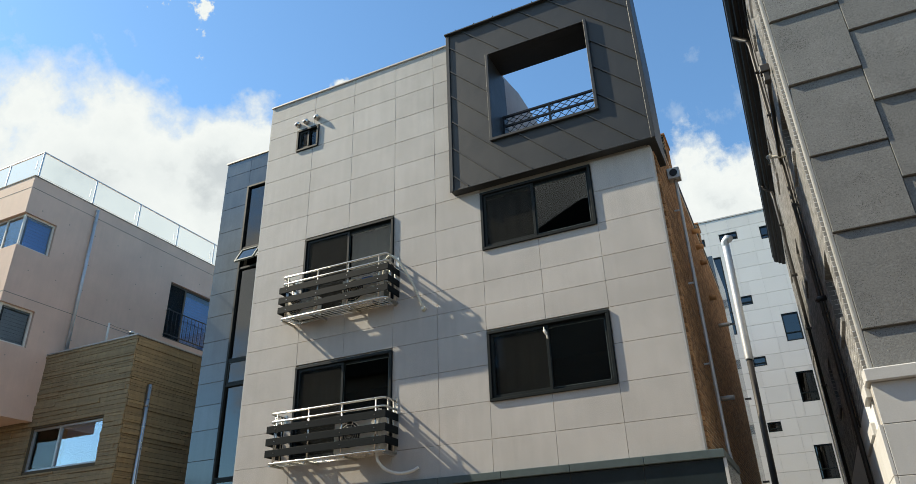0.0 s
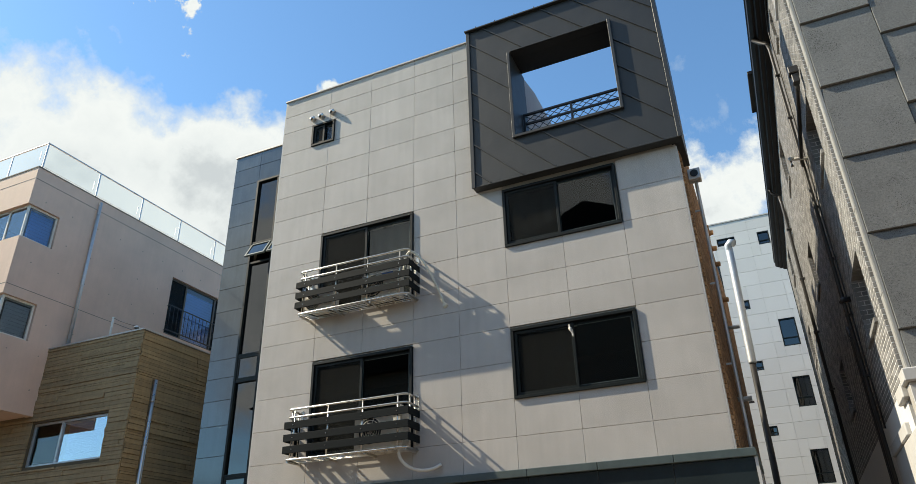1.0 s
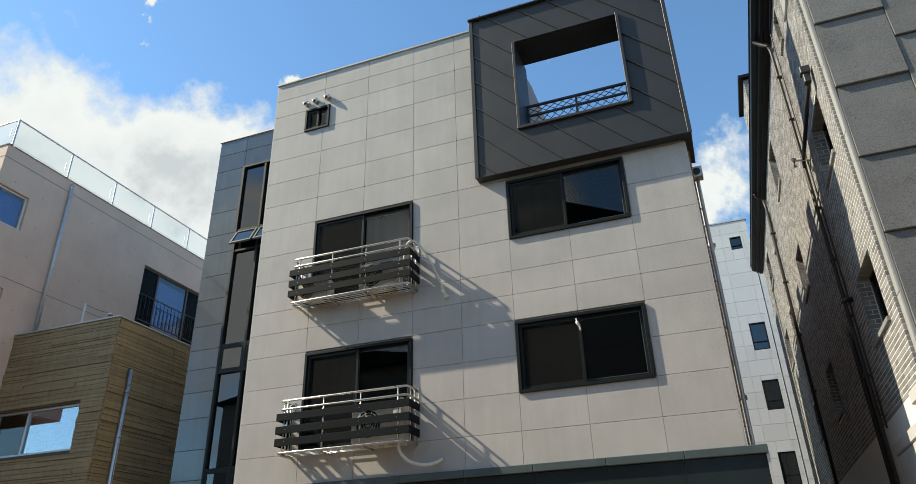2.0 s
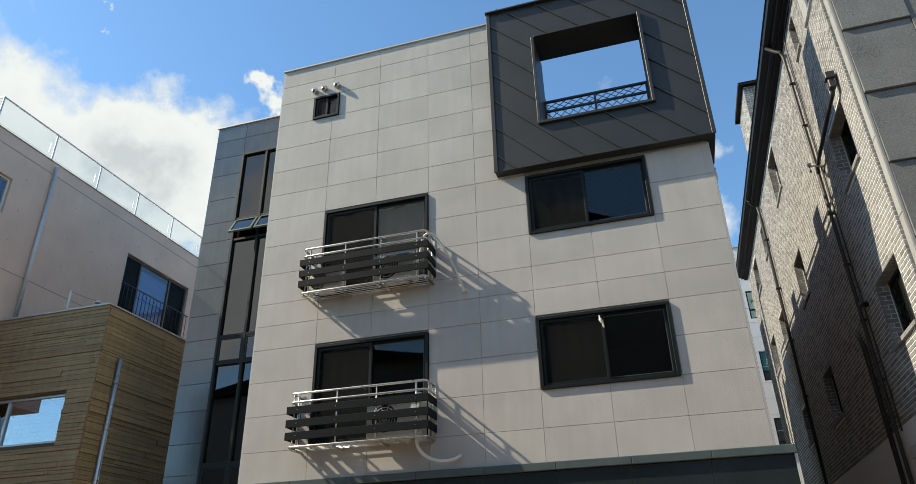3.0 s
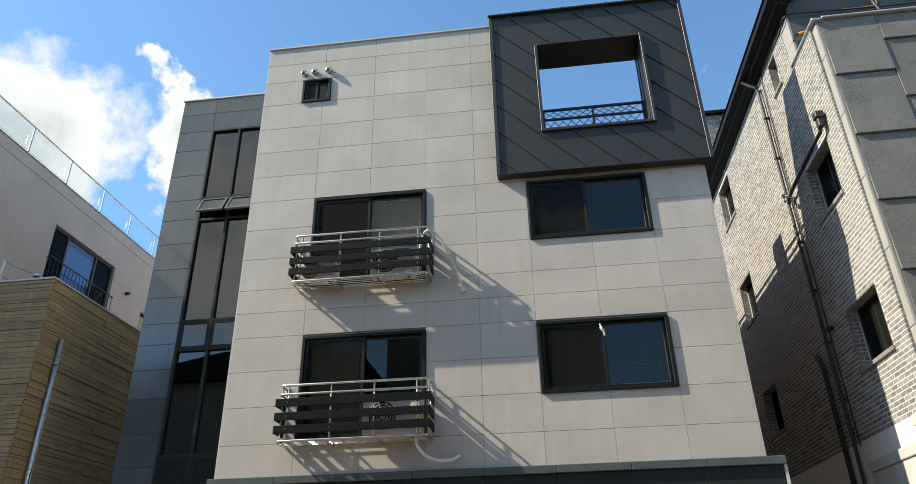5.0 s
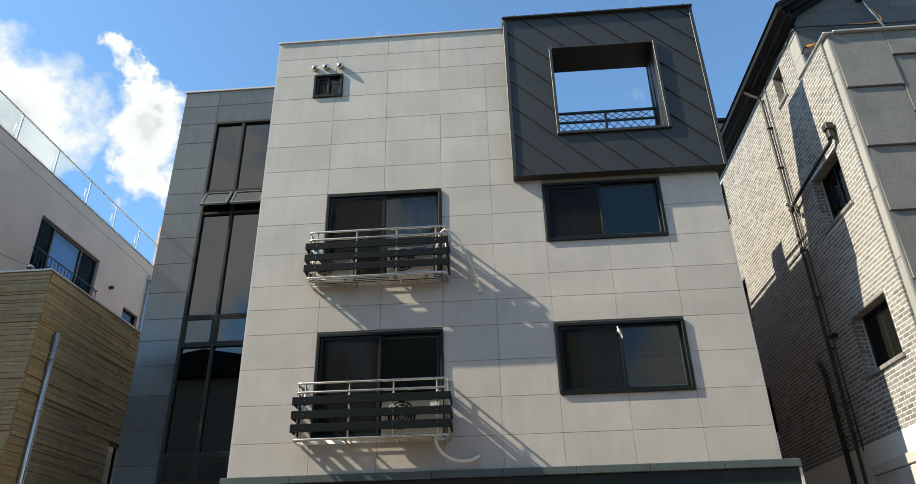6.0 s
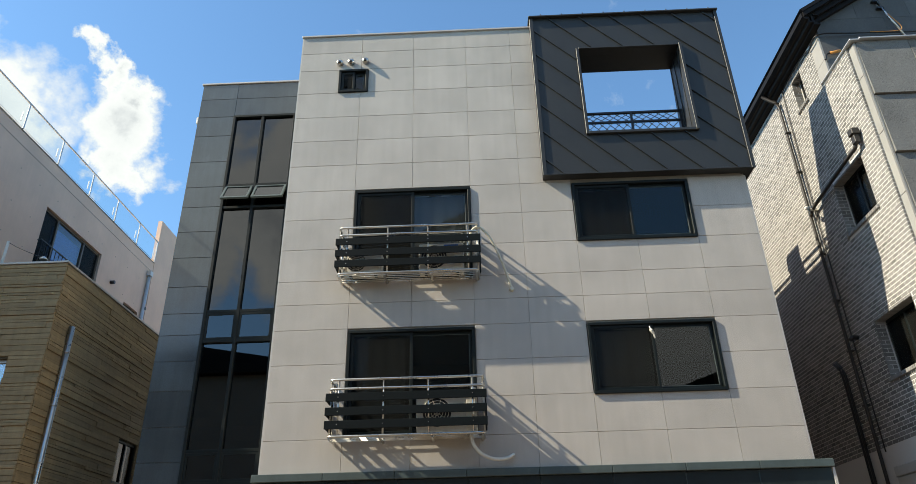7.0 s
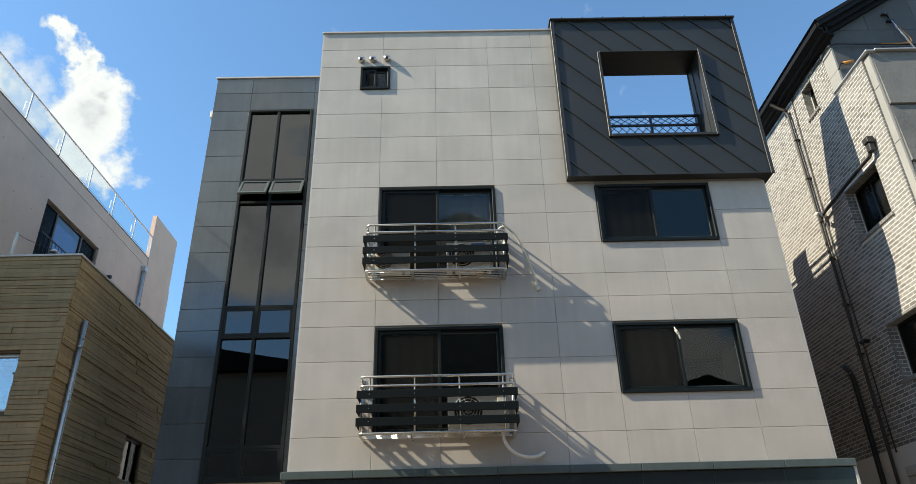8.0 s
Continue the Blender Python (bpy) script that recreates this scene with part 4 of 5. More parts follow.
for a, b in zip(posts, posts[1:]):
    part("pane", boxes((CX + 0.019, CX + 0.031, a + 0.03, b - 0.03, CTOP + 0.06, 14.115)), G_RAIL, gl)
for k in range(5):
    xx = CX - 1.5 * k
    if k:
        part("post", boxes((xx - 0.025, xx + 0.025, 10.905, 10.945, CTOP + 0.036, 14.118), chamfer=0.004), M_GALV, gl)
    part("pane", boxes((xx - 1.46, xx - 0.03, 10.919, 10.931, CTOP + 0.06, 14.115)), G_RAIL, gl)

dp = thing("downpipe", "galvanised downpipe on pink concrete wall", "downpipe")
part("pipe", tubes(([(CX + 0.07, 13.02, 13.15), (CX + 0.07, 13.02, 8.25)], 0.05), sides=12), M_GALV, dp)
for z in (12.7, 11.5, 10.3, 9.0):
    part("clip", tubes(([(CX + 0.07, 13.02, z), (CX + 0.07, 13.02, z + 0.03)], 0.057), sides=12), M_GALV, dp)
dp = thing("downpipe", "galvanised downpipe at the rear of concrete wall", "downpipe")
part("pipe", tubes(([(CX + 0.07, 22.7, 12.6), (CX + 0.07, 22.7, 6.0)], 0.06), sides=12), M_GALV, dp)
part("hopper", boxes((CX + 0.003, CX + 0.16, 22.6, 22.8, 12.602, 12.8), chamfer=0.01), M_GALV, dp)
pc = thing("wall_light", "small white cylinder camera on the annex edge", "security camera")
part("bracket", boxes((CX + 0.003, CX + 0.2, 15.45, 15.5, 9.0, 9.3)), M_BLACK, pc)
part("body", tubes(([(CX + 0.26, 15.5, 8.85), (CX + 0.26, 15.5, 9.25)], [0.07, 0.09]), sides=12), M_PLASTIC, pc)
cp = thing("cable_pipe", "thin bent cable pipe on concrete wall", "pipe")
part("pipe", tubes((curve_points([(CX + 0.05, 14.6, 8.3), (CX + 0.05, 14.6, 9.0), (CX + 0.05, 14.65, 9.25), (CX + 0.04, 14.9, 9.28), (CX + 0.04, 15.9, 9.25)], 5), 0.02), sides=8), M_CONCRETE, cp)
for y in (20.4, 22.75):
    g = thing("wall_lamp", "small dark wall lamp on concrete", "wall lamp", "wall lamps")
    part("body", tubes(([(CX - 0.005, y, 11.35), (CX + 0.14, y, 11.35)], 0.06), sides=12), M_BLACK, g)

# ---- timber annex: pipe and windows ----
fl = thing("flue_pipe", "polished stainless flue pipe up the timber wall", "flue pipe")
part("pipe", tubes(([(TX + 0.07, 13.12, 0.4), (TX + 0.07, 13.12, 6.97)], 0.06), sides=16), M_STEEL, fl)
for z in (6.4, 5.3, 4.2, 3.1):
    part("clamp", tubes(([(TX + 0.07, 13.12, z), (TX + 0.07, 13.12, z + 0.035)], 0.067), sides=16), M_STEEL, fl)
    part("stay", tubes(([(TX - 0.01, 13.12, z + 0.017), (TX + 0.03, 13.12, z + 0.017)], 0.012), sides=6), M_STEEL, fl)
w = thing("window", "wide sliding window in timber wall reflecting blue sky", "window", kind="structure")
x0, x1, z0, z1 = TW
yb = TY + 0.1
part("window_frame", boxes((x0, x1, yb, yb + 0.08, z1 - 0.06, z1), (x0, x1, yb, yb + 0.08, z0, z0 + 0.06), (x0, x0 + 0.06, yb, yb + 0.08, z0 + 0.06, z1 - 0.06), (x1 - 0.06, x1, yb, yb + 0.08, z0 + 0.06, z1 - 0.06), (-17.72, -17.65, yb, yb + 0.08, z0 + 0.06, z1 - 0.06), chamfer=0.004), M_GALV, w)
part("pane", boxes((x0 + 0.06, -17.72, yb + 0.04, yb + 0.046, z0 + 0.06, z1 - 0.06)), G_WINDOW, w)
part("pane", boxes((-17.65, x1 - 0.06, yb + 0.04, yb + 0.046, z0 + 0.06, z1 - 0.06)), G_FILM, w)
bl = thing("roller_blind", "blue slatted blind behind annex window", "blind", "window blinds")
for k in range(10):
    part("slat", boxes((-17.64, x1 - 0.07, yb + 0.2, yb + 0.208, z0 + 0.05 + k * 0.1, z0 + 0.144 + k * 0.1)), M_BLIND, bl)
w = thing("window", "small dark louvred opening in timber side wall", "window", kind="structure")
y0, y1, z0, z1 = TSW
part("window_frame", boxes((TX - 0.12, TX - 0.05, y0, y0 + 0.05, z0, z1), (TX - 0.12, TX - 0.05, y1 - 0.05, y1, z0, z1), (TX - 0.12, TX - 0.05, y0 + 0.05, y1 - 0.05, z1 - 0.05, z1), (TX - 0.12, TX - 0.05, y0 + 0.05, y1 - 0.05, z0, z0 + 0.05), (TX - 0.12, TX - 0.05, 16.55, 16.6, z0 + 0.05, z1 - 0.05)), M_FRAME, w)
part("pane", boxes((TX - 0.09, TX - 0.084, y0 + 0.05, y1 - 0.05, z0 + 0.05, z1 - 0.05)), G_WINDOW, w)

tag = thing("cloth_tag", "scrap of white cloth caught at the window leaves", "cloth")
part("strip", tubes((curve_points([(-3.66, SY - 0.055, 5.93), (-3.65, SY - 0.075, 5.86), (-3.615, SY - 0.085, 5.78), (-3.60, SY - 0.08, 5.70)], 4), [0.012] * 4 + [0.03] * 4 + [0.016] * 5), sides=6), M_PLASTIC, tag)

# ---- small things on the annex roof ----
rp = thing("roof_post", "pale thin post with a slack cable on the timber annex roof", "post")
part("post", tubes(([(-16.95, 12.9, 8.07), (-16.95, 12.9, 8.95)], 0.03), sides=10), M_PLASTIC, rp)
part("cable", tubes((curve_points([(-16.95, 12.9, 8.93), (-16.7, 12.97, 8.8), (-16.4, 13.03, 8.68), (-16.18, 13.05, 8.6)]), 0.006), sides=6), M_BLACK, rp)
rv = thing("roof_vent", "small grey capped vent pipe on the timber annex roof", "vent")
part("pipe", tubes(([(-16.15, 13.05, 8.07), (-16.15, 13.05, 8.55)], 0.04), sides=12), M_STEEL, rv)
part("cap", tubes(([(-16.15, 13.05, 8.53), (-16.15, 13.05, 8.56), (-16.15, 13.05, 8.62)], [0.075, 0.085, 0.02]), sides=14), M_STEEL, rv)

# ---- brick house: openings, roof, pipes, basalt front ----
def brick_window(o, label):
    y0, y1, z0, z1 = o
    w = thing("window", label, "window", kind="structure")
    x = BX + 0.18
    f = 0.055
    top = z1
    z1 = z1 - 0.058
    ym = (y0 + y1) / 2
    part("window_frame", boxes((x, x + 0.06, y0, y0 + f, z0, z1), (x, x + 0.06, y0 + f, y1 - f, z1 - f, z1), (x, x + 0.06, y0 + f, y1 - f, z0, z0 + f), chamfer=0.004), M_FRAME, w)
    part("jamb_liner", boxes((x, x + 0.06, y1 - 0.03, y1, z0, z1), chamfer=0.004), M_PALE_STONE, w, "pale window jamb")
    sash = part("sash", boxes((x + 0.01, x + 0.05, ym - 0.03, ym + 0.03, z0 + f, z1 - f), chamfer=0.004), M_FRAME, w)
    for a, b in ((y0 + f, ym - 0.032), (ym + 0.032, y1 - 0.03)):
        part("pane", boxes((x + 0.03, x + 0.036, a, b, z0 + f, z1 - f)), G_WINDOW, w)
        part("insect_screen", boxes((x + 0.012, x + 0.014, a, b, z0 + f, z1 - f)), M_SCREEN, w, "black insect mesh")
    n = max(3, int((y1 - y0 + 0.1) / 0.075))
    for k in range(n):
        a = y0 - 0.05 + (y1 - y0 + 0.1) * k / n
        b = a + (y1 - y0 + 0.1) / n - 0.016
        part("sill_brick", boxes((BX - 0.045, BX + 0.175, a, b, z0 - 0.075, z0 - 0.003), chamfer=0.004), M_BRICK, w)
        part("lintel_brick", boxes((BX - 0.003, BX + 0.24, max(a, y0 + 0.003), min(b, y1 - 0.003), z1 + 0.004, top - 0.003), chamfer=0.004), M_BRICK, w)


for o in BW:
    brick_window(o, "small dark window deep in a grey brick opening" if o[1] - o[0] < 1 else "dark sliding window deep in a grey brick opening")

RS = 0.63     # rise of the roof for each metre inwards


def prism(prof, y0, y1):
    """A bar along y with the profile prof of (x, z)."""
    bm = bmesh.new()
    a = [bm.verts.new((x, y0, z)) for x, z in prof]
    b = [bm.verts.new((x, y1, z)) for x, z in prof]
    bm.faces.new(a), bm.faces.new(b)
    for k in range(len(prof)):
        n = (k + 1) % len(prof)
        bm.faces.new((a[k], a[n], b[n], b[k]))
    return bm


RZ = 12.84
part("roof", prism([(0.56, RZ), (6.2, RZ + 5.64 * RS), (6.2, RZ + 0.12 + 5.64 * RS), (0.5, RZ + 0.05)], 11.0, 27.3), M_ROOF, brick_house)
part("roof", prism([(6.2, RZ + 5.64 * RS), (11.84, RZ), (11.9, RZ + 0.05), (6.2, RZ + 0.12 + 5.64 * RS)], 11.0, 27.3), M_ROOF, brick_house)
part("gutter", prism([(0.53, 12.72), (0.6, 12.66), (0.66, 12.66), (0.66, 12.70), (0.61, 12.70), (0.56, 12.74), (0.56, 12.82), (0.52, 12.82)], 11.05, 27.3), M_ROOF, brick_house)
part("fascia", prism([(0.63, 12.72), (0.68, 12.6), (0.76, 12.6), (0.76, 12.64), (0.71, 12.64), (0.66, 12.82), (0.63, 12.82)], 11.1, 27.3), M_ROOF, brick_house)
part("fascia", prism([(0.74, 12.66), (0.78, 12.55), (0.9, 12.53), (0.9, 12.57), (0.81, 12.59), (0.78, 12.8), (0.74, 12.8)], 11.1, 27.3), M_ROOF, brick_house)
part("soffit", boxes((0.80, BX + 0.02, 11.1, 27.2, 12.80, 12.83)), M_ROOF, brick_house)
for y0, y1, xa, za, h in ((11.02, 11.10, 0.56, 12.72, 0.14), (11.13, 11.2, 0.66, 12.66, 0.16), (11.23, 11.34, 0.76, 12.62, 0.14)):
    part("rake_board", prism([(xa, za), (6.2, za + (6.2 - xa) * RS), (6.2, za + h + (6.2 - xa) * RS), (xa, za + h)], y0, y1), M_ROOF, brick_house)
# gable wall of slabs
GZ = [10.81, 11.9, 12.9, 13.9, 14.9, 15.9]
for j in range(5):
    xs = [BX + 0.04] + [1.9 + 1.15 * k + (0.55 if j % 2 else 0) for k in range(5)]
    for xa, xb in zip(xs, xs[1:]):
        za, zb = GZ[j], GZ[j + 1]
        top = 12.78 + (xa - 0.56) * RS
        if za + 0.1 > top:
            continue
        bm = bmesh.new()
        ta, tb = min(zb - 0.006, 12.78 + (xa - 0.56) * RS), min(zb - 0.006, 12.78 + (xb - 0.56) * RS)
        prof = [(xa + 0.003, za), (xb - 0.003, za), (xb - 0.003, tb), (xa + 0.003, ta)]
        a = [bm.verts.new((x, 11.36, z)) for x, z in prof]
        b = [bm.verts.new((x, 11.40, z)) for x, z in prof]
        bm.faces.new(a), bm.faces.new(b)
        for k in range(4):
            bm.faces.new((a[k], a[(k + 1) % 4], b[(k + 1) % 4], b[k]))
        part("gable_slab", bm, M_GABLE, brick_house)
part("gable_return", boxes((BX - 0.002, BX + 0.038, 11.36, 11.73, 11.425, 11.78), (BX - 0.002, BX + 0.038, 11.36, 11.73, 11.79, 12.39)), M_GREY_STONE, brick_house)
part("gable_core", boxes((BX + 0.04, 6, 11.403, 11.75, 10.81, 12.9)), M_GREY_STONE, brick_house)

# basalt slabs, each hung with its foot proud
SLAB_COLS = [1.0, 2.03, 3.25, 4.45, 5.65, 6.85]
for c, (xa, xb) in enumerate(zip(SLAB_COLS, SLAB_COLS[1:])):
    joints = [4.21, 4.74, 6.17, 7.44, 8.76, 10.08, 11.42] if c % 2 == 0 else [4.21, 5.45, 6.79, 8.12, 9.47, 10.8, 11.42]
    for za, zb in zip(joints, joints[1:]):
        bm = bmesh.new()
        g = 0.004
        jog = random.uniform(-0.004, 0.004)
        pts = [(10.385 + jog, za + 0.008), (10.43 + jog, zb - 0.008), (10.458, zb - 0.008), (10.458, za + 0.008)]
        a = [bm.verts.new((xa + g, y, z)) for y, z in pts]
        b = [bm.verts.new((xb - g, y, z)) for y, z in pts]
        bm.faces.new(a), bm.faces.new(b)
        for k in range(4):
            bm.faces.new((a[k], a[(k + 1) % 4], b[(k + 1) % 4], b[k]))
        bmesh.ops.bevel(bm, geom=bm.edges[:], offset=0.004, segments=1, affect="EDGES")
        part("basalt_slab", bm, M_BASALT, brick_house)
for za, zb in zip([4.21, 5.28, 6.60, 7.95, 9.27, 10.57], [5.28, 6.60, 7.95, 9.27, 10.57, 11.36]):
    part("return_slab", boxes((0.945, 0.995, 10.44, 10.615, za + 0.005, zb - 0.005), chamfer=0.004), M_GREY_STONE, brick_house)
part("corner_bead", boxes((0.955, 0.998, 10.425, 10.437, 4.21, 11.40), chamfer=0.004), M_GREY_STONE, brick_house)
part("parapet_cap", boxes((0.86, 1.06, 10.35, 11.735, 11.385, 11.42), (1.062, 7, 10.35, 10.8, 11.425, 11.46), chamfer=0.008), M_GALV, brick_house)
part("wall", boxes((0.998, 7, 10.46, 10.8, 10.9, 11.42)), M_GREY_STONE, brick_house)

# stone band and pale plinth
part("stone_band", boxes((0.86, 7, 10.26, 10.62, 4.03, 4.2), chamfer=0.015), M_PALE_STONE, brick_house)
part("stone_band", boxes((0.84, 0.93, 10.623, 11.2, 3.9, 4.08), chamfer=0.015), M_PALE_STONE, brick_house)
part("stone_band", boxes((0.84, 0.93, 11.203, 13.2, 3.52, 3.7), chamfer=0.015), M_PALE_STONE, brick_house)
for z0, z1 in ((0.05, 1.0), (1.0, 1.95), (1.95, 2.9), (2.9, 3.51)):
    for y0, y1 in ((10.34, 11.2), (11.2, 12.3), (12.3, 13.2)):
        part("plinth_slab", boxes((0.865, 0.908, y0 + 0.003, y1 - 0.003, z0 + 0.003, z1 - 0.003), chamfer=0.004), M_PALE_STONE, brick_house)
    for x0, x1 in ((0.91, 2.0), (2.0, 3.3), (3.3, 4.6), (4.6, 7)):
        part("plinth_slab", boxes((x0 + 0.003, x1 - 0.003, 10.34, 10.385, z0 + 0.003, z1 - 0.003), chamfer=0.004), M_PALE_STONE, brick_house)
for x0, x1 in ((0.91, 2.0), (2.0, 3.3), (3.3, 4.6), (4.6, 7)):
    part("plinth_slab", boxes((x0 + 0.003, x1 - 0.003, 10.34, 10.385, 3.515, 4.025), chamfer=0.004), M_PALE_STONE, brick_house)
part("plinth_core", boxes((0.912, 7, 10.388, 10.6, 0, 4.02)), M_JOINT, brick_house)

dp = thing("downpipe", "brown square downpipe with brackets on grey brick wall", "downpipe")
part("spout", tubes(([(0.57, 13.7, 12.76), (0.58, 13.69, 12.66), (0.7, 13.62, 12.46), (0.79, 13.56, 12.38), (0.81, 13.53, 12.3)], [0.06, 0.05, 0.042, 0.042, 0.042]), sides=8), M_PIPE, dp)
part("pipe", tubes(([(0.8, 13.55, 12.32), (0.82, 13.52, 12.15), (0.82, 13.5, 9.5), (0.82, 13.48, 4.2), (0.82, 13.48, 0.2)], 0.034), sides=8), M_PIPE, dp)
for z in (11.4, 10.3, 8.2, 7.1, 6.0, 4.9):
    part("bracket", boxes((0.78, BX + 0.004, 13.45, 13.55, z, z + 0.03), chamfer=0.004), M_PIPE, dp)
dp = thing("downpipe", "brown round downpipe at the rear of grey brick wall", "downpipe")
part("spout", tubes(([(0.57, 21.0, 12.76), (0.62, 20.97, 12.58), (0.8, 20.9, 12.35)], [0.06, 0.045, 0.04]), sides=8), M_PIPE, dp)
part("pipe", tubes(([(0.8, 20.9, 12.37), (0.82, 20.9, 12.1), (0.82, 20.9, 0.2)], 0.045), sides=8), M_PIPE, dp)
for z in (11.2, 9.6, 8.0, 6.4):
    part("bracket", boxes((0.76, BX + 0.004, 20.83, 20.97, z, z + 0.04), chamfer=0.004), M_PIPE, dp)
dp = thing("downpipe", "brown sloping rain pipe with a hopper above a brick-house window", "downpipe")
part("hopper", boxes((0.71, 0.87, 10.98, 11.15, 9.6, 9.74), (0.74, 0.85, 11.01, 11.14, 9.42, 9.597), chamfer=0.012), M_PIPE, dp)
part("pipe", tubes((curve_points([(0.8, 11.14, 9.45), (0.8, 11.2, 9.38), (0.8, 11.5, 9.37), (0.8, 12.6, 9.29), (0.8, 13.3, 9.22), (0.81, 13.45, 9.12)], 5), 0.038), sides=8), M_PIPE, dp)
cab = thing("cable", "grey cable clipped beside the downpipe", "cable")
part("cable", tubes((curve_points([(0.86, 11.8, 12.42), (0.86, 12.4, 12.5), (0.87, 13.2, 12.46), (0.87, 13.3, 12.1), (0.87, 13.36, 9.0), (0.87, 13.34, 4.0)], 6), 0.014), sides=6), M_PIPE, cab)
sc = thing("security_camera", "white pipe-mounted camera on grey brick wall", "security camera")
part("arm", tubes(([(BX, 13.32, 9.2), (0.6, 13.25, 9.22)], 0.03), sides=8), M_PLASTIC, sc)
part("body", tubes(([(0.62, 13.2, 9.2), (0.58, 13.05, 9.12), (0.58, 13.05, 8.95)], [0.045, 0.04, 0.03]), sides=10), M_PLASTIC, sc)
for y, z in ((13.2, 6.2),):
    g = thing("wall_vent", "small dark wall vent on grey brick", "vent", "brick wall vents")
    part("body", tubes(([(BX + 0.005, y, z), (0.78, y, z), (0.74, y, z - 0.05)], [0.05, 0.05, 0.04]), sides=10), M_BLACK, g)
lad = thing("service_pipes", "pair of dark gas pipes down the shaded brick wall", "pipe")
for y in (13.95, 14.05):
    part("pipe", tubes((curve_points([(0.84, y + 0.25, 6.0), (0.84, y + 0.05, 5.75), (0.84, y, 5.2), (0.84, y, 2.0)], 5), 0.03), sides=8), M_BLACK, lad)
ins = thing("insulated_pipe", "orange wrapped pipe end on the terrace edge", "pipe")
part("wrap", tubes(([(1.25, 11.3, 11.95), (1.02, 11.3, 11.9)], [0.034, 0.03]), sides=10), M_ORANGE, ins)
part("pipe", tubes((curve_points([(1.02, 11.3, 11.9), (0.95, 11.32, 11.88), (0.9, 11.33, 11.75)], 5), 0.02), sides=8), M_BLACK, ins)
cab = thing("cable", "black cable along the terrace parapet", "cable")
part("cable", tubes((curve_points([(0.86, 11.75, 12.35), (0.88, 11.3, 12.41), (1.6, 11.3, 12.43), (3.0, 11.3, 12.4), (4.6, 11.3, 12.45)], 6), 0.016), sides=6), M_BLACK, cab)
mast = thing("antenna_mast", "leaning steel mast with bracket and orange cable on gable wall", "antenna mast")
part("pole", tubes(([(2.72, 11.28, 12.2), (2.38, 11.3, 13.35)], 0.022), sides=8), M_STEEL, mast)
part("bracket", boxes((2.36, 2.5, 11.28, 11.36, 13.1, 13.14)), M_BLACK, mast)
part("bracket", boxes((2.3, 2.44, 11.28, 11.36, 13.3, 13.34)), M_BLACK, mast)
part("lead", tubes((curve_points([(2.5, 11.26, 12.9), (2.68, 11.26, 12.55), (2.62, 11.26, 12.42), (2.3, 11.26, 12.4), (2.0, 11.27, 12.42)], 5), 0.009), sides=6), M_ORANGE, mast)

chim = thing("brick_chimney", "grey brick chimney block with a dark cap behind the roof", "chimney")
part("core", boxes((0.752, 3.0, 18.212, 20.0, 12.9, 15.0)), M_MORTAR, chim)
part("cap", boxes((0.62, 3.1, 18.08, 20.1, 15.002, 15.12), chamfer=0.01), M_ROOF, chim)

# ---- white building: panels, windows, duct ----
WWIN = [(0.39, 1.09, 5.57, 6.95), (0.39, 1.09, 8.77, 10.1), (0.39, 1.09, 11.52, 12.82), (0.38, 0.9, 16.68, 17.35),
        (-1.21, -0.66, 7.66, 8.07), (-1.21, -0.66, 10.58, 11.01), (-1.21, -0.65, 13.53, 13.98), (-1.5, -0.66, 16.97, 17.37), (-2.7, -2.2, 16.9, 17.3), (-2.3, -1.62, 12.2, 16.2)]
part("wall", wall("y", 34.05, 0.3, -8, 1.3, 0, 18.2, WWIN), M_WHITE_JOINT, wb)
part("inside", boxes((-7.9, 1.2, 36, 36.2, 0, 18)), M_DARK_ROOM, wb)
part("side_wall", boxes((-8, -7.7, 34.36, 44, 0, 18.2), (1.0, 1.3, 34.36, 44, 0, 18.2), (-7.69, 0.99, 34.36, 44, 17.9, 18.18)), M_WHITE, wb)
part("coping", boxes((-8.03, 1.33, 33.97, 34.4, 18.205, 18.27)), M_COPING, wb)
ZR = [0.0, 0.9] + [0.9 + 0.725 * k for k in range(1, 24)]
ZR = [z for z in ZR if z < 18.0] + [18.19]
XR = [-8 + k * 1.0 for k in range(10)] + [1.3]
for j, (za, zb) in enumerate(zip(ZR, ZR[1:])):
    for xa, xb in zip(XR, XR[1:]):
        cells = [(xa, xb, za, zb)]
        for o in WWIN:
            nxt = []
            for c in cells:
                if c[1] <= o[0] or c[0] >= o[1] or c[3] <= o[2] or c[2] >= o[3]:
                    nxt.append(c)
                    continue
                if c[0] < o[0]: nxt.append((c[0], o[0], c[2], c[3]))
                if c[1] > o[1]: nxt.append((o[1], c[1], c[2], c[3]))
                m0, m1 = max(c[0], o[0]), min(c[1], o[1])
                if c[2] < o[2]: nxt.append((m0, m1, c[2], o[2]))
                if c[3] > o[3]: nxt.append((m0, m1, o[3], c[3]))
            cells = nxt
        for c in cells:
            if -4 < c[0] < 5 and c[2] > 3:
                part("panel", boxes((c[0] + 0.004, c[1] - 0.004, 34.0, 34.048, c[2] + 0.005, c[3] - 0.005)), M_WHITE, wb)
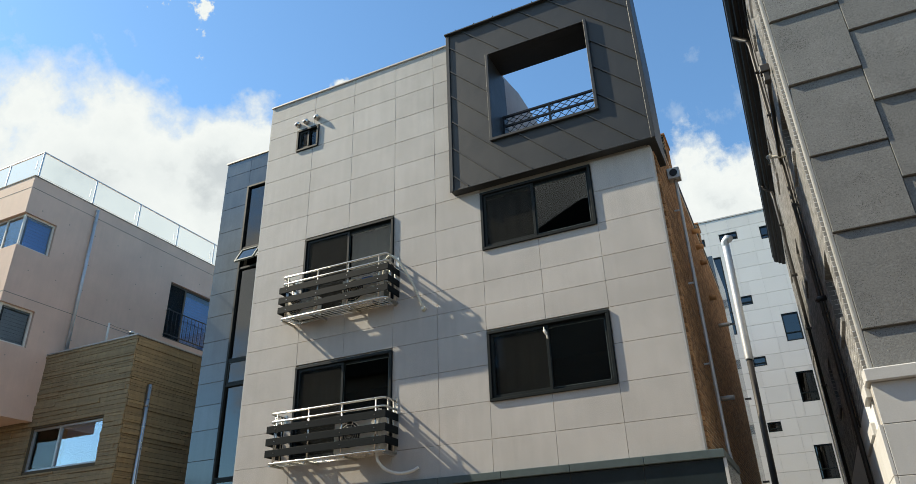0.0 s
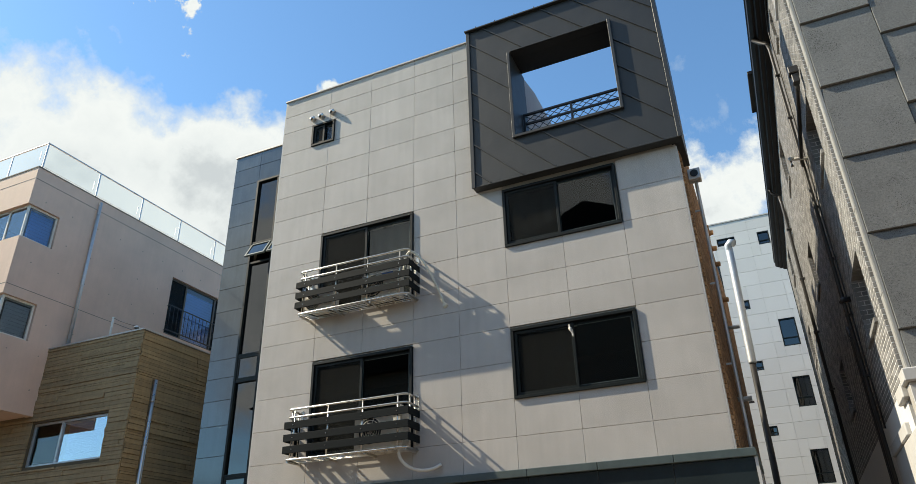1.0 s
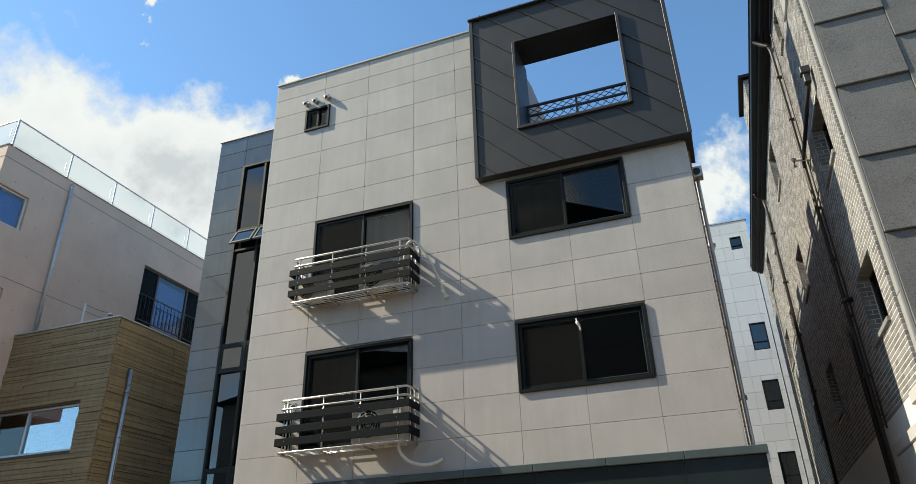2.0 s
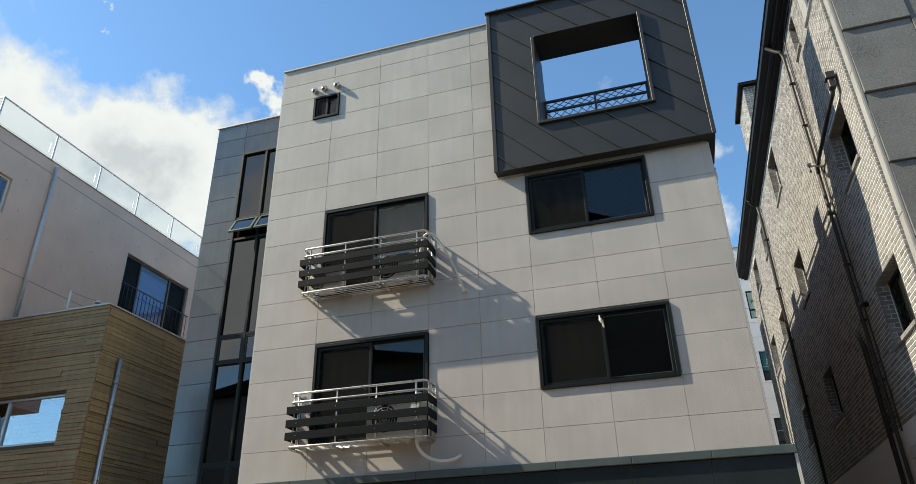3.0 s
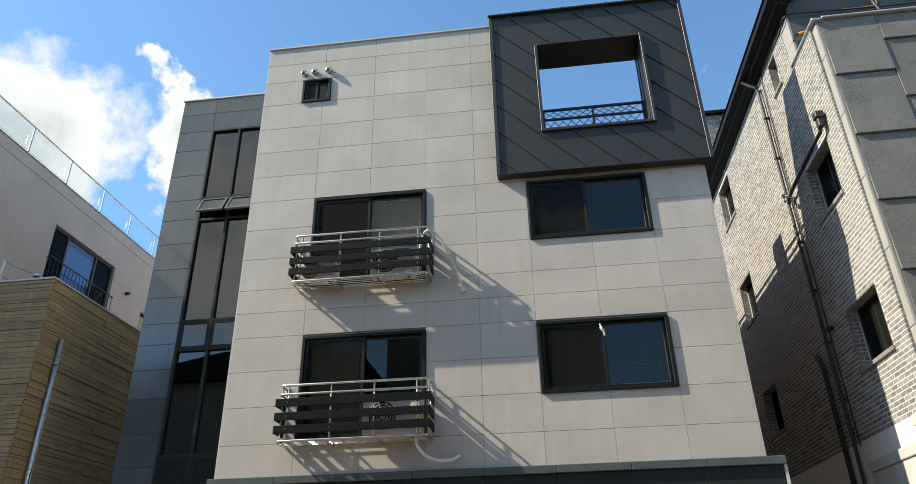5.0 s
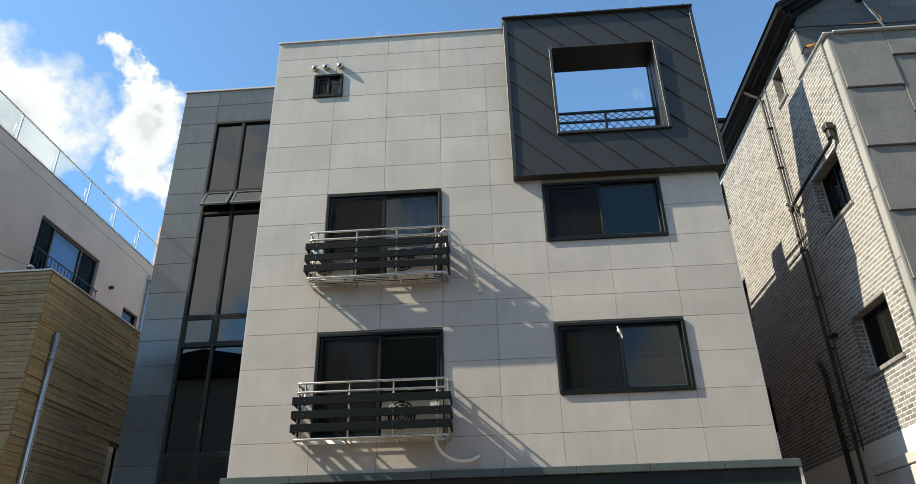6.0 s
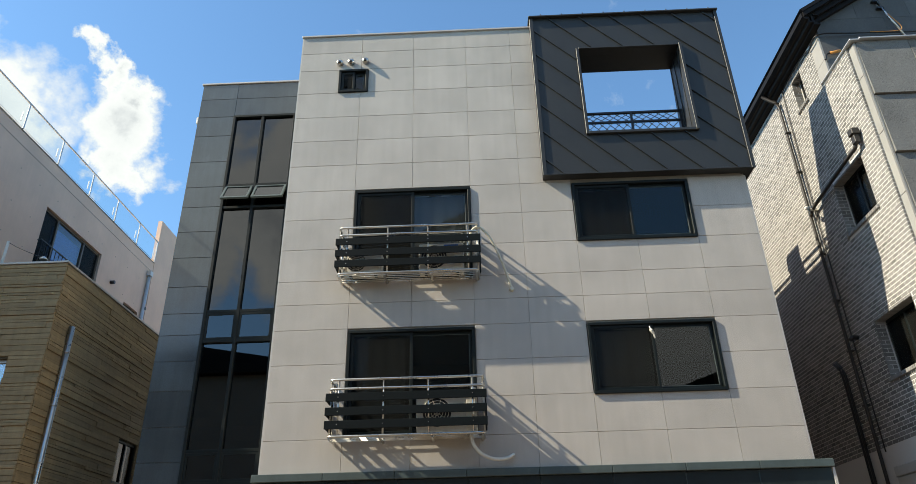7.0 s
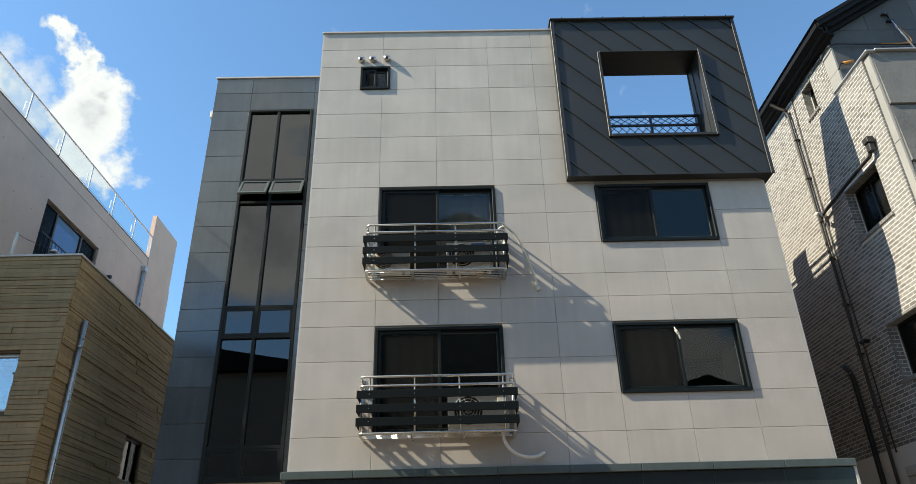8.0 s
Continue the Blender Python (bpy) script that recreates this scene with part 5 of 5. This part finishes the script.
for o in WWIN:
    w = part("window", boxes((o[0], o[0] + 0.05, 34.02, 34.1, o[2], o[3]), (o[1] - 0.05, o[1], 34.02, 34.1, o[2], o[3]), (o[0] + 0.05, o[1] - 0.05, 34.02, 34.1, o[2], o[2] + 0.05), (o[0] + 0.05, o[1] - 0.05, 34.02, 34.1, o[3] - 0.05, o[3]),
                             (o[0] + 0.05, o[1] - 0.05, 34.02, 34.1, o[2] + (o[3] - o[2]) * 0.28, o[2] + (o[3] - o[2]) * 0.28 + 0.04)), M_FRAME, wb)
    part("pane", boxes((o[0] + 0.05, o[1] - 0.05, 34.08, 34.086, o[2] + 0.05, o[3] - 0.05)), G_DARK, w)
lw = thing("pale_building", "pale panelled building with sign sheets in its windows", "building")
LWIN = [(1.56, 2.5, 7.1, 8.55), (1.56, 2.5, 10.24, 11.64), (1.56, 2.5, 13.24, 14.64)]
part("wall", wall("y", 34.0, 0.3, 1.34, 8, 0, 17.0, LWIN), M_WHITE, lw)
part("core", boxes((1.34, 8, 34.9, 44, 0, 16.9)), M_DARK_ROOM, lw)
part("coping", boxes((1.33, 8.03, 33.95, 34.4, 17.003, 17.07)), M_COPING, lw)
for k in range(1, 23):
    part("panel_joint", boxes((1.345, 8, 33.994, 33.999, 0.725 * k, 0.725 * k + 0.012)), M_WHITE_JOINT, lw)
for o in LWIN:
    w = part("window", boxes((o[0], o[0] + 0.05, 34.02, 34.1, o[2], o[3]), (o[1] - 0.05, o[1], 34.02, 34.1, o[2], o[3]), (o[0] + 0.05, o[1] - 0.05, 34.02, 34.1, o[2], o[2] + 0.05), (o[0] + 0.05, o[1] - 0.05, 34.02, 34.1, o[3] - 0.05, o[3]),
                             (o[0] + 0.05, o[1] - 0.05, 34.02, 34.1, o[2] + 0.42, o[2] + 0.46)), M_FRAME, lw)
    part("pane", boxes((o[0] + 0.05, o[1] - 0.05, 34.085, 34.09, o[2] + 0.05, o[3] - 0.05)), G_DARK, w)
part("sign_sheet", boxes((1.62, 2.44, 34.06, 34.075, 13.72, 14.58), (1.62, 2.44, 34.06, 34.075, 13.3, 13.65)), M_CREAM, lw, "cream window sign with dark lettering")
part("sign_sheet", boxes((1.62, 2.44, 34.06, 34.075, 10.71, 11.58)), M_TEAL, lw, "teal window sign with white lettering")
part("sign_print", boxes((1.9, 2.2, 34.05, 34.059, 13.38, 13.5), (1.86, 2.24, 34.05, 34.059, 13.52, 13.58)), M_RED, lw, "red telephone mark")


def lettering(words, x, y, z, size, mat, parent):
    """Raised letters that face the street."""
    curve = bpy.data.curves.new("lettering", "FONT")
    curve.body, curve.size, curve.extrude = words, size, 0.003
    curve.materials.append(mat)
    ob = new("lettering", curve)
    ob.matrix_world = pose(x, y, z, 90)
    ob.parent = parent
    return tagged(ob)


lettering("PIAN", 1.7, 34.054, 14.02, 0.27, M_BLACK, lw)
lettering("\ucd08", 1.76, 34.054, 11.0, 0.36, M_PLASTIC, lw)
duct = thing("exhaust_duct", "ribbed shiny galvanised exhaust duct rising between houses", "duct")
ring = []
rad = []
z = 8.5
while z < 12.75:
    ring += [(-1.1 + 0.012 * z, 25.0, z), (-1.1 + 0.012 * z, 25.0, z + 0.05)]
    rad += [0.125, 0.135]
    z += 0.1
ring += [(-0.95, 24.95, 12.9), (-0.86, 24.9, 12.98), (-0.74, 24.85, 12.9)]
rad += [0.135, 0.135, 0.135]
part("pipe", tubes((ring, rad), sides=14), M_GALV, duct)
part("riser", tubes(([(-1.1, 25.0, 0.0), (-1.0, 25.0, 8.52)], 0.1), sides=12), M_PIPE, duct, "dark lower riser")
for z in (4.6, 7.2, 9.8):
    part("strap", boxes((-1.4, -1.2, 24.97, 25.03, z, z + 0.06)), M_BLACK, duct)
grey = thing("stair_block", "dark grey service block behind the duct", "building")
part("wall", boxes((-4.5, -1.5, 25.3, 29.0, 0, 12.6)), M_SLATE, grey)
part("railing", boxes((-4.5, -1.45, 25.22, 25.28, 8.7, 8.76), (-4.5, -1.45, 25.22, 25.28, 9.2, 9.26)), M_BLACK, grey)

# ---- curtains and things seen dimly behind the main windows ----
def curtain(x0, x1, y, z0, z1, label, waves=9, lift=0.0):
    c = thing("curtain", label, "curtain", "window curtains")
    bm = bmesh.new()
    n = waves * 6
    rows = []
    for s in (0.0, 0.5, 1.0):
        row = []
        for k in range(n + 1):
            u = k / n
            hem = z0 + lift * (0.5 + 0.5 * math.sin(5.2 * u + 0.8)) ** 2
            z = hem + (z1 - hem) * s
            row.append(bm.verts.new((x0 + (x1 - x0) * u, y + 0.018 * math.sin(2 * math.pi * waves * u) * (1.1 - 0.4 * s), z)))
        rows.append(row)
    for a, b in zip(rows, rows[1:]):
        for k in range(n):
            bm.faces.new((a[k], a[k + 1], b[k + 1], b[k])).smooth = True
    bmesh.ops.solidify(bm, geom=bm.faces[:], thickness=0.006)
    part("cloth", bm, M_CURTAIN, c)
    part("rod", tubes(([(x0 - 0.05, y, z1 + 0.02), (x1 + 0.05, y, z1 + 0.02)], 0.014), sides=8), M_STEEL, c)


curtain(-4.68, -3.66, 11.60, 7.76, 8.86, "grey curtain with a lifted hem behind window", 4, 0.12)
curtain(-4.68, -3.64, 11.60, 4.84, 5.95, "grey curtain with a lifted hem behind lower window", 4, 0.1)
curtain(-8.95, -8.0, 11.60, 4.3, 5.95, "grey curtain drawn behind balcony window", 4)
curtain(-7.9, -6.85, 11.60, 7.1, 8.88, "grey curtain drawn behind upper balcony window", 4)

# ---- granite cladding of the main front ----
for j, (za, zb) in enumerate(zip(ROWS_Z, ROWS_Z[1:])):
    for c0, c1 in zip(COLS, COLS[1:]):
        zc, xc = (za + zb) / 2, (c0 + c1) / 2
        if zc > 9.0 and c0 >= -5.3:
            continue
        if any(o[0] - 0.02 < xc < o[1] + 0.02 and o[2] - 0.03 < zc < o[3] + 0.06 for o in OPEN[:4]):
            continue
        a, b = c0 + 0.0025, c1 - 0.0025
        if abs(za - 11.46) < 0.01:
            if c1 <= -9.0 and c0 < -10:
                b = WIN_S[0] - 0.002
            elif abs(c0 + 9.03) < 0.01:
                a = WIN_S[1] + 0.002
        part("granite_panel", boxes((a, b, FY, FY + 0.028, za + 0.003, zb - 0.003), chamfer=0.003), M_GRANITE, front)

# ---- brickwork ----
COURSE, LONG, GAP = 0.08, 0.205, 0.014


def brick_runs(u0, u1, z0, z1, openings):
    """Where the bricks of a running bond lie: (start, end, foot, top), cut at openings and ends."""
    j = 0
    z = z0
    while z + COURSE <= z1 + 0.001:
        u = u0 - (LONG / 2 if j % 2 else 0.0)
        holes = [o for o in openings if o[2] - 0.02 < z + COURSE / 2 < o[3] + 0.02]
        while u < u1:
            a, b = max(u, u0) + (GAP if u > u0 else 0), min(u + LONG, u1)
            pieces = [(a, b)]
            for o in holes:
                nxt = []
                for p, q in pieces:
                    if q <= o[0] or p >= o[1]:
                        nxt.append((p, q))
                    else:
                        if p < o[0]: nxt.append((p, o[0]))
                        if q > o[1]: nxt.append((o[1], q))
                pieces = nxt
            for p, q in pieces:
                if q - p > 0.03:
                    yield p, q, z + GAP / 2, z + COURSE - GAP / 2
            u += LONG
        z += COURSE
        j += 1


def brickwork(parent, face, out_dir, runs, mat, near, name="brick", depth=0.045):
    """Bricks on an upright wall whose normal lies along x. Those for which near(u, z) holds are parts; the rest is one mesh."""
    verts, faces = [], []
    shared = {}
    for p, q, za, zb in runs:
        d = random.uniform(-0.0012, 0.0012)
        xf, xr = face + out_dir * d, face - out_dir * depth
        if near((p + q) / 2, (za + zb) / 2):
            key = (round(q - p, 2), round(zb - za, 3))
            if key not in shared:
                bm = boxes((0, depth * -out_dir, 0, key[0], 0, key[1]), chamfer=0.004)
                bmesh.ops.recalc_face_normals(bm, faces=bm.faces)
                me = bpy.data.meshes.new(name)
                bm.to_mesh(me)
                bm.free()
                me.materials.append(mat)
                shared[key] = me
            ob = new(name, shared[key])
            ob.location = (xf, p, za)
            ob.parent = parent
            continue
        i = len(verts)
        c = 0.004
        for x, e in ((xf, c), (xf - out_dir * c, 0), (xr, 0)):
            verts += [(x, p + e, za + e), (x, q - e, za + e), (x, q - e, zb - e), (x, p + e, zb - e)]
        faces.append((i, i + 1, i + 2, i + 3) if out_dir > 0 else (i + 3, i + 2, i + 1, i))
        for r in (0, 4):
            for k in range(4):
                n = (k + 1) % 4
                f = (i + r + k, i + r + 4 + k, i + r + 4 + n, i + r + n)
                faces.append(f if out_dir > 0 else f[::-1])
    if verts:
        raw(name, verts, faces, mat, parent, "stuff")


GREY = [(y0, y1, z0 - 0.075, z1) for y0, y1, z0, z1 in BW]
bricks = part("brick_face", boxes((BX + 0.004, BX + 0.06, BF - 0.176, BF - 0.002, 4.2, 11.38)), M_MORTAR, brick_house)
lower = list(brick_runs(10.62, 27.0, 4.08, 11.36, GREY))
upper = list(brick_runs(11.74, 27.0, 4.08 + 0.08 * 91, 12.54, GREY))
brickwork(bricks, BX, -1, lower + upper, M_BRICK, lambda y, z: y < 11.25 and 6.2 < z < 9.9)
# returns of the openings, in brick
for y0, y1, z0, z1 in BW:
    for y, s in ((y0, -1), (y1, 1)):
        verts, faces = [], []
        z = z0
        k = 0
        while z + COURSE < z1 + 0.02:
            for xa, xb in (((BX, BX + 0.178),) if k % 2 else ((BX, BX + 0.09), (BX + 0.102, BX + 0.178))):
                i = len(verts)
                yy = y - s * 0.004
                verts += [(xa, yy, z + 0.005), (xb, yy, z + 0.005), (xb, yy, z + COURSE - 0.006), (xa, yy, z + COURSE - 0.006),
                          (xa, y + s * 0.01, z + 0.005), (xb, y + s * 0.01, z + 0.005), (xb, y + s * 0.01, z + COURSE - 0.006), (xa, y + s * 0.01, z + COURSE - 0.006)]
                faces += [(i, i + 1, i + 2, i + 3), (i, i + 1, i + 5, i + 4), (i + 1, i + 2, i + 6, i + 5), (i + 2, i + 3, i + 7, i + 6), (i + 3, i, i + 4, i + 7)]
            z += COURSE
            k += 1
        raw("reveal_bricks", verts, faces, M_BRICK, bricks, "stuff")
# chimney bricks towards the street
verts, faces = [], []
for p, q, za, zb in brick_runs(0.75, 3.0, 12.9, 15.0, ()):
    i = len(verts)
    verts += [(p, 18.208, za), (q, 18.208, za), (q, 18.208, zb), (p, 18.208, zb), (p, 18.22, za), (q, 18.22, za), (q, 18.22, zb), (p, 18.22, zb)]
    faces += [(i, i + 1, i + 2, i + 3), (i, i + 1, i + 5, i + 4), (i + 1, i + 2, i + 6, i + 5), (i + 2, i + 3, i + 7, i + 6), (i + 3, i, i + 4, i + 7)]
raw("chimney_bricks", verts, faces, M_BRICK, chim, "stuff")
brickwork(chim, 0.748, -1, brick_runs(18.21, 20.0, 12.9, 15.0, ()), M_BRICK, lambda y, z: False, "chimney_bricks")
# brown side of the main house
brown = list(brick_runs(SY + 0.242, 23.2, 3.59, 10.14, ())) + list(brick_runs(14.05, 14.72, 10.15, 10.87, ())) + list(brick_runs(18.7, 19.3, 10.15, 10.77, ()))
brickwork(side, FX1 + 0.03, 1, brown, M_BROWN, lambda y, z: y < 12.1 and 5.0 < z < 9.0, depth=0.1)

verts, faces = [], []
z = 3.6
k = 0
while z + 0.068 < 9.0:
    y1 = SY + 0.242 + (0.17 if k % 2 else 0.07)
    i = len(verts)
    verts += [(x, y, zz) for x in (FX1 + 0.02, FX1 + 0.055) for y in (SY + 0.22, y1) for zz in (z, z + 0.062)]
    faces += [(i + a, i + b, i + c, i + d) for a, b, c, d in ((0, 1, 3, 2), (4, 6, 7, 5), (0, 4, 5, 1), (2, 3, 7, 6), (0, 2, 6, 4), (1, 5, 7, 3))]
    z += COURSE
    k += 1
raw("corner_bricks", verts, faces, M_BROWN, side, "stuff")

# ---- boards of the annex ----
def board_rows(z0, z1):
    z = z0
    while z < z1 - 0.03:
        h = random.choice((0.06, 0.08, 0.1, 0.1, 0.12, 0.14))
        yield z, min(z + h, z1)
        z += h


def boards(parent, u0, u1, z0, z1, build, openings):
    for za, zb in board_rows(z0, z1):
        u = u0 - random.uniform(0, 1.5)
        while u < u1:
            v = u + random.uniform(1.3, 3.4)
            spans = [(max(u, u0), min(v, u1))]
            for o in openings:
                if zb > o[2] and za < o[3]:
                    spans = [s for p, q in spans for s in ((p, min(q, o[0])), (max(p, o[1]), q)) if s[1] - s[0] > 0.02]
            proud = random.choice((0.0, 0.0, 0.004, 0.008, 0.014, 0.024))
            for p, q in spans:
                if q - p > 0.02:
                    part("board", build(p + 0.001, q - 0.001, za + 0.002, zb - random.choice((0.003, 0.004, 0.008)), proud), M_BOARD, parent)
            u = v


boards(annex, -21.5, TX, 2.6, TTOP - 0.03, lambda p, q, za, zb, d: boxes((p, q, TY - d + 0.004, TY + 0.028, za, zb), chamfer=0.004), [TW])
boards(annex, TY + 0.03, 20.5, 2.6, TTOP - 0.03, lambda p, q, za, zb, d: boxes((TX - 0.028, TX + d - 0.004, p, q, za, zb), chamfer=0.004), [TSW])
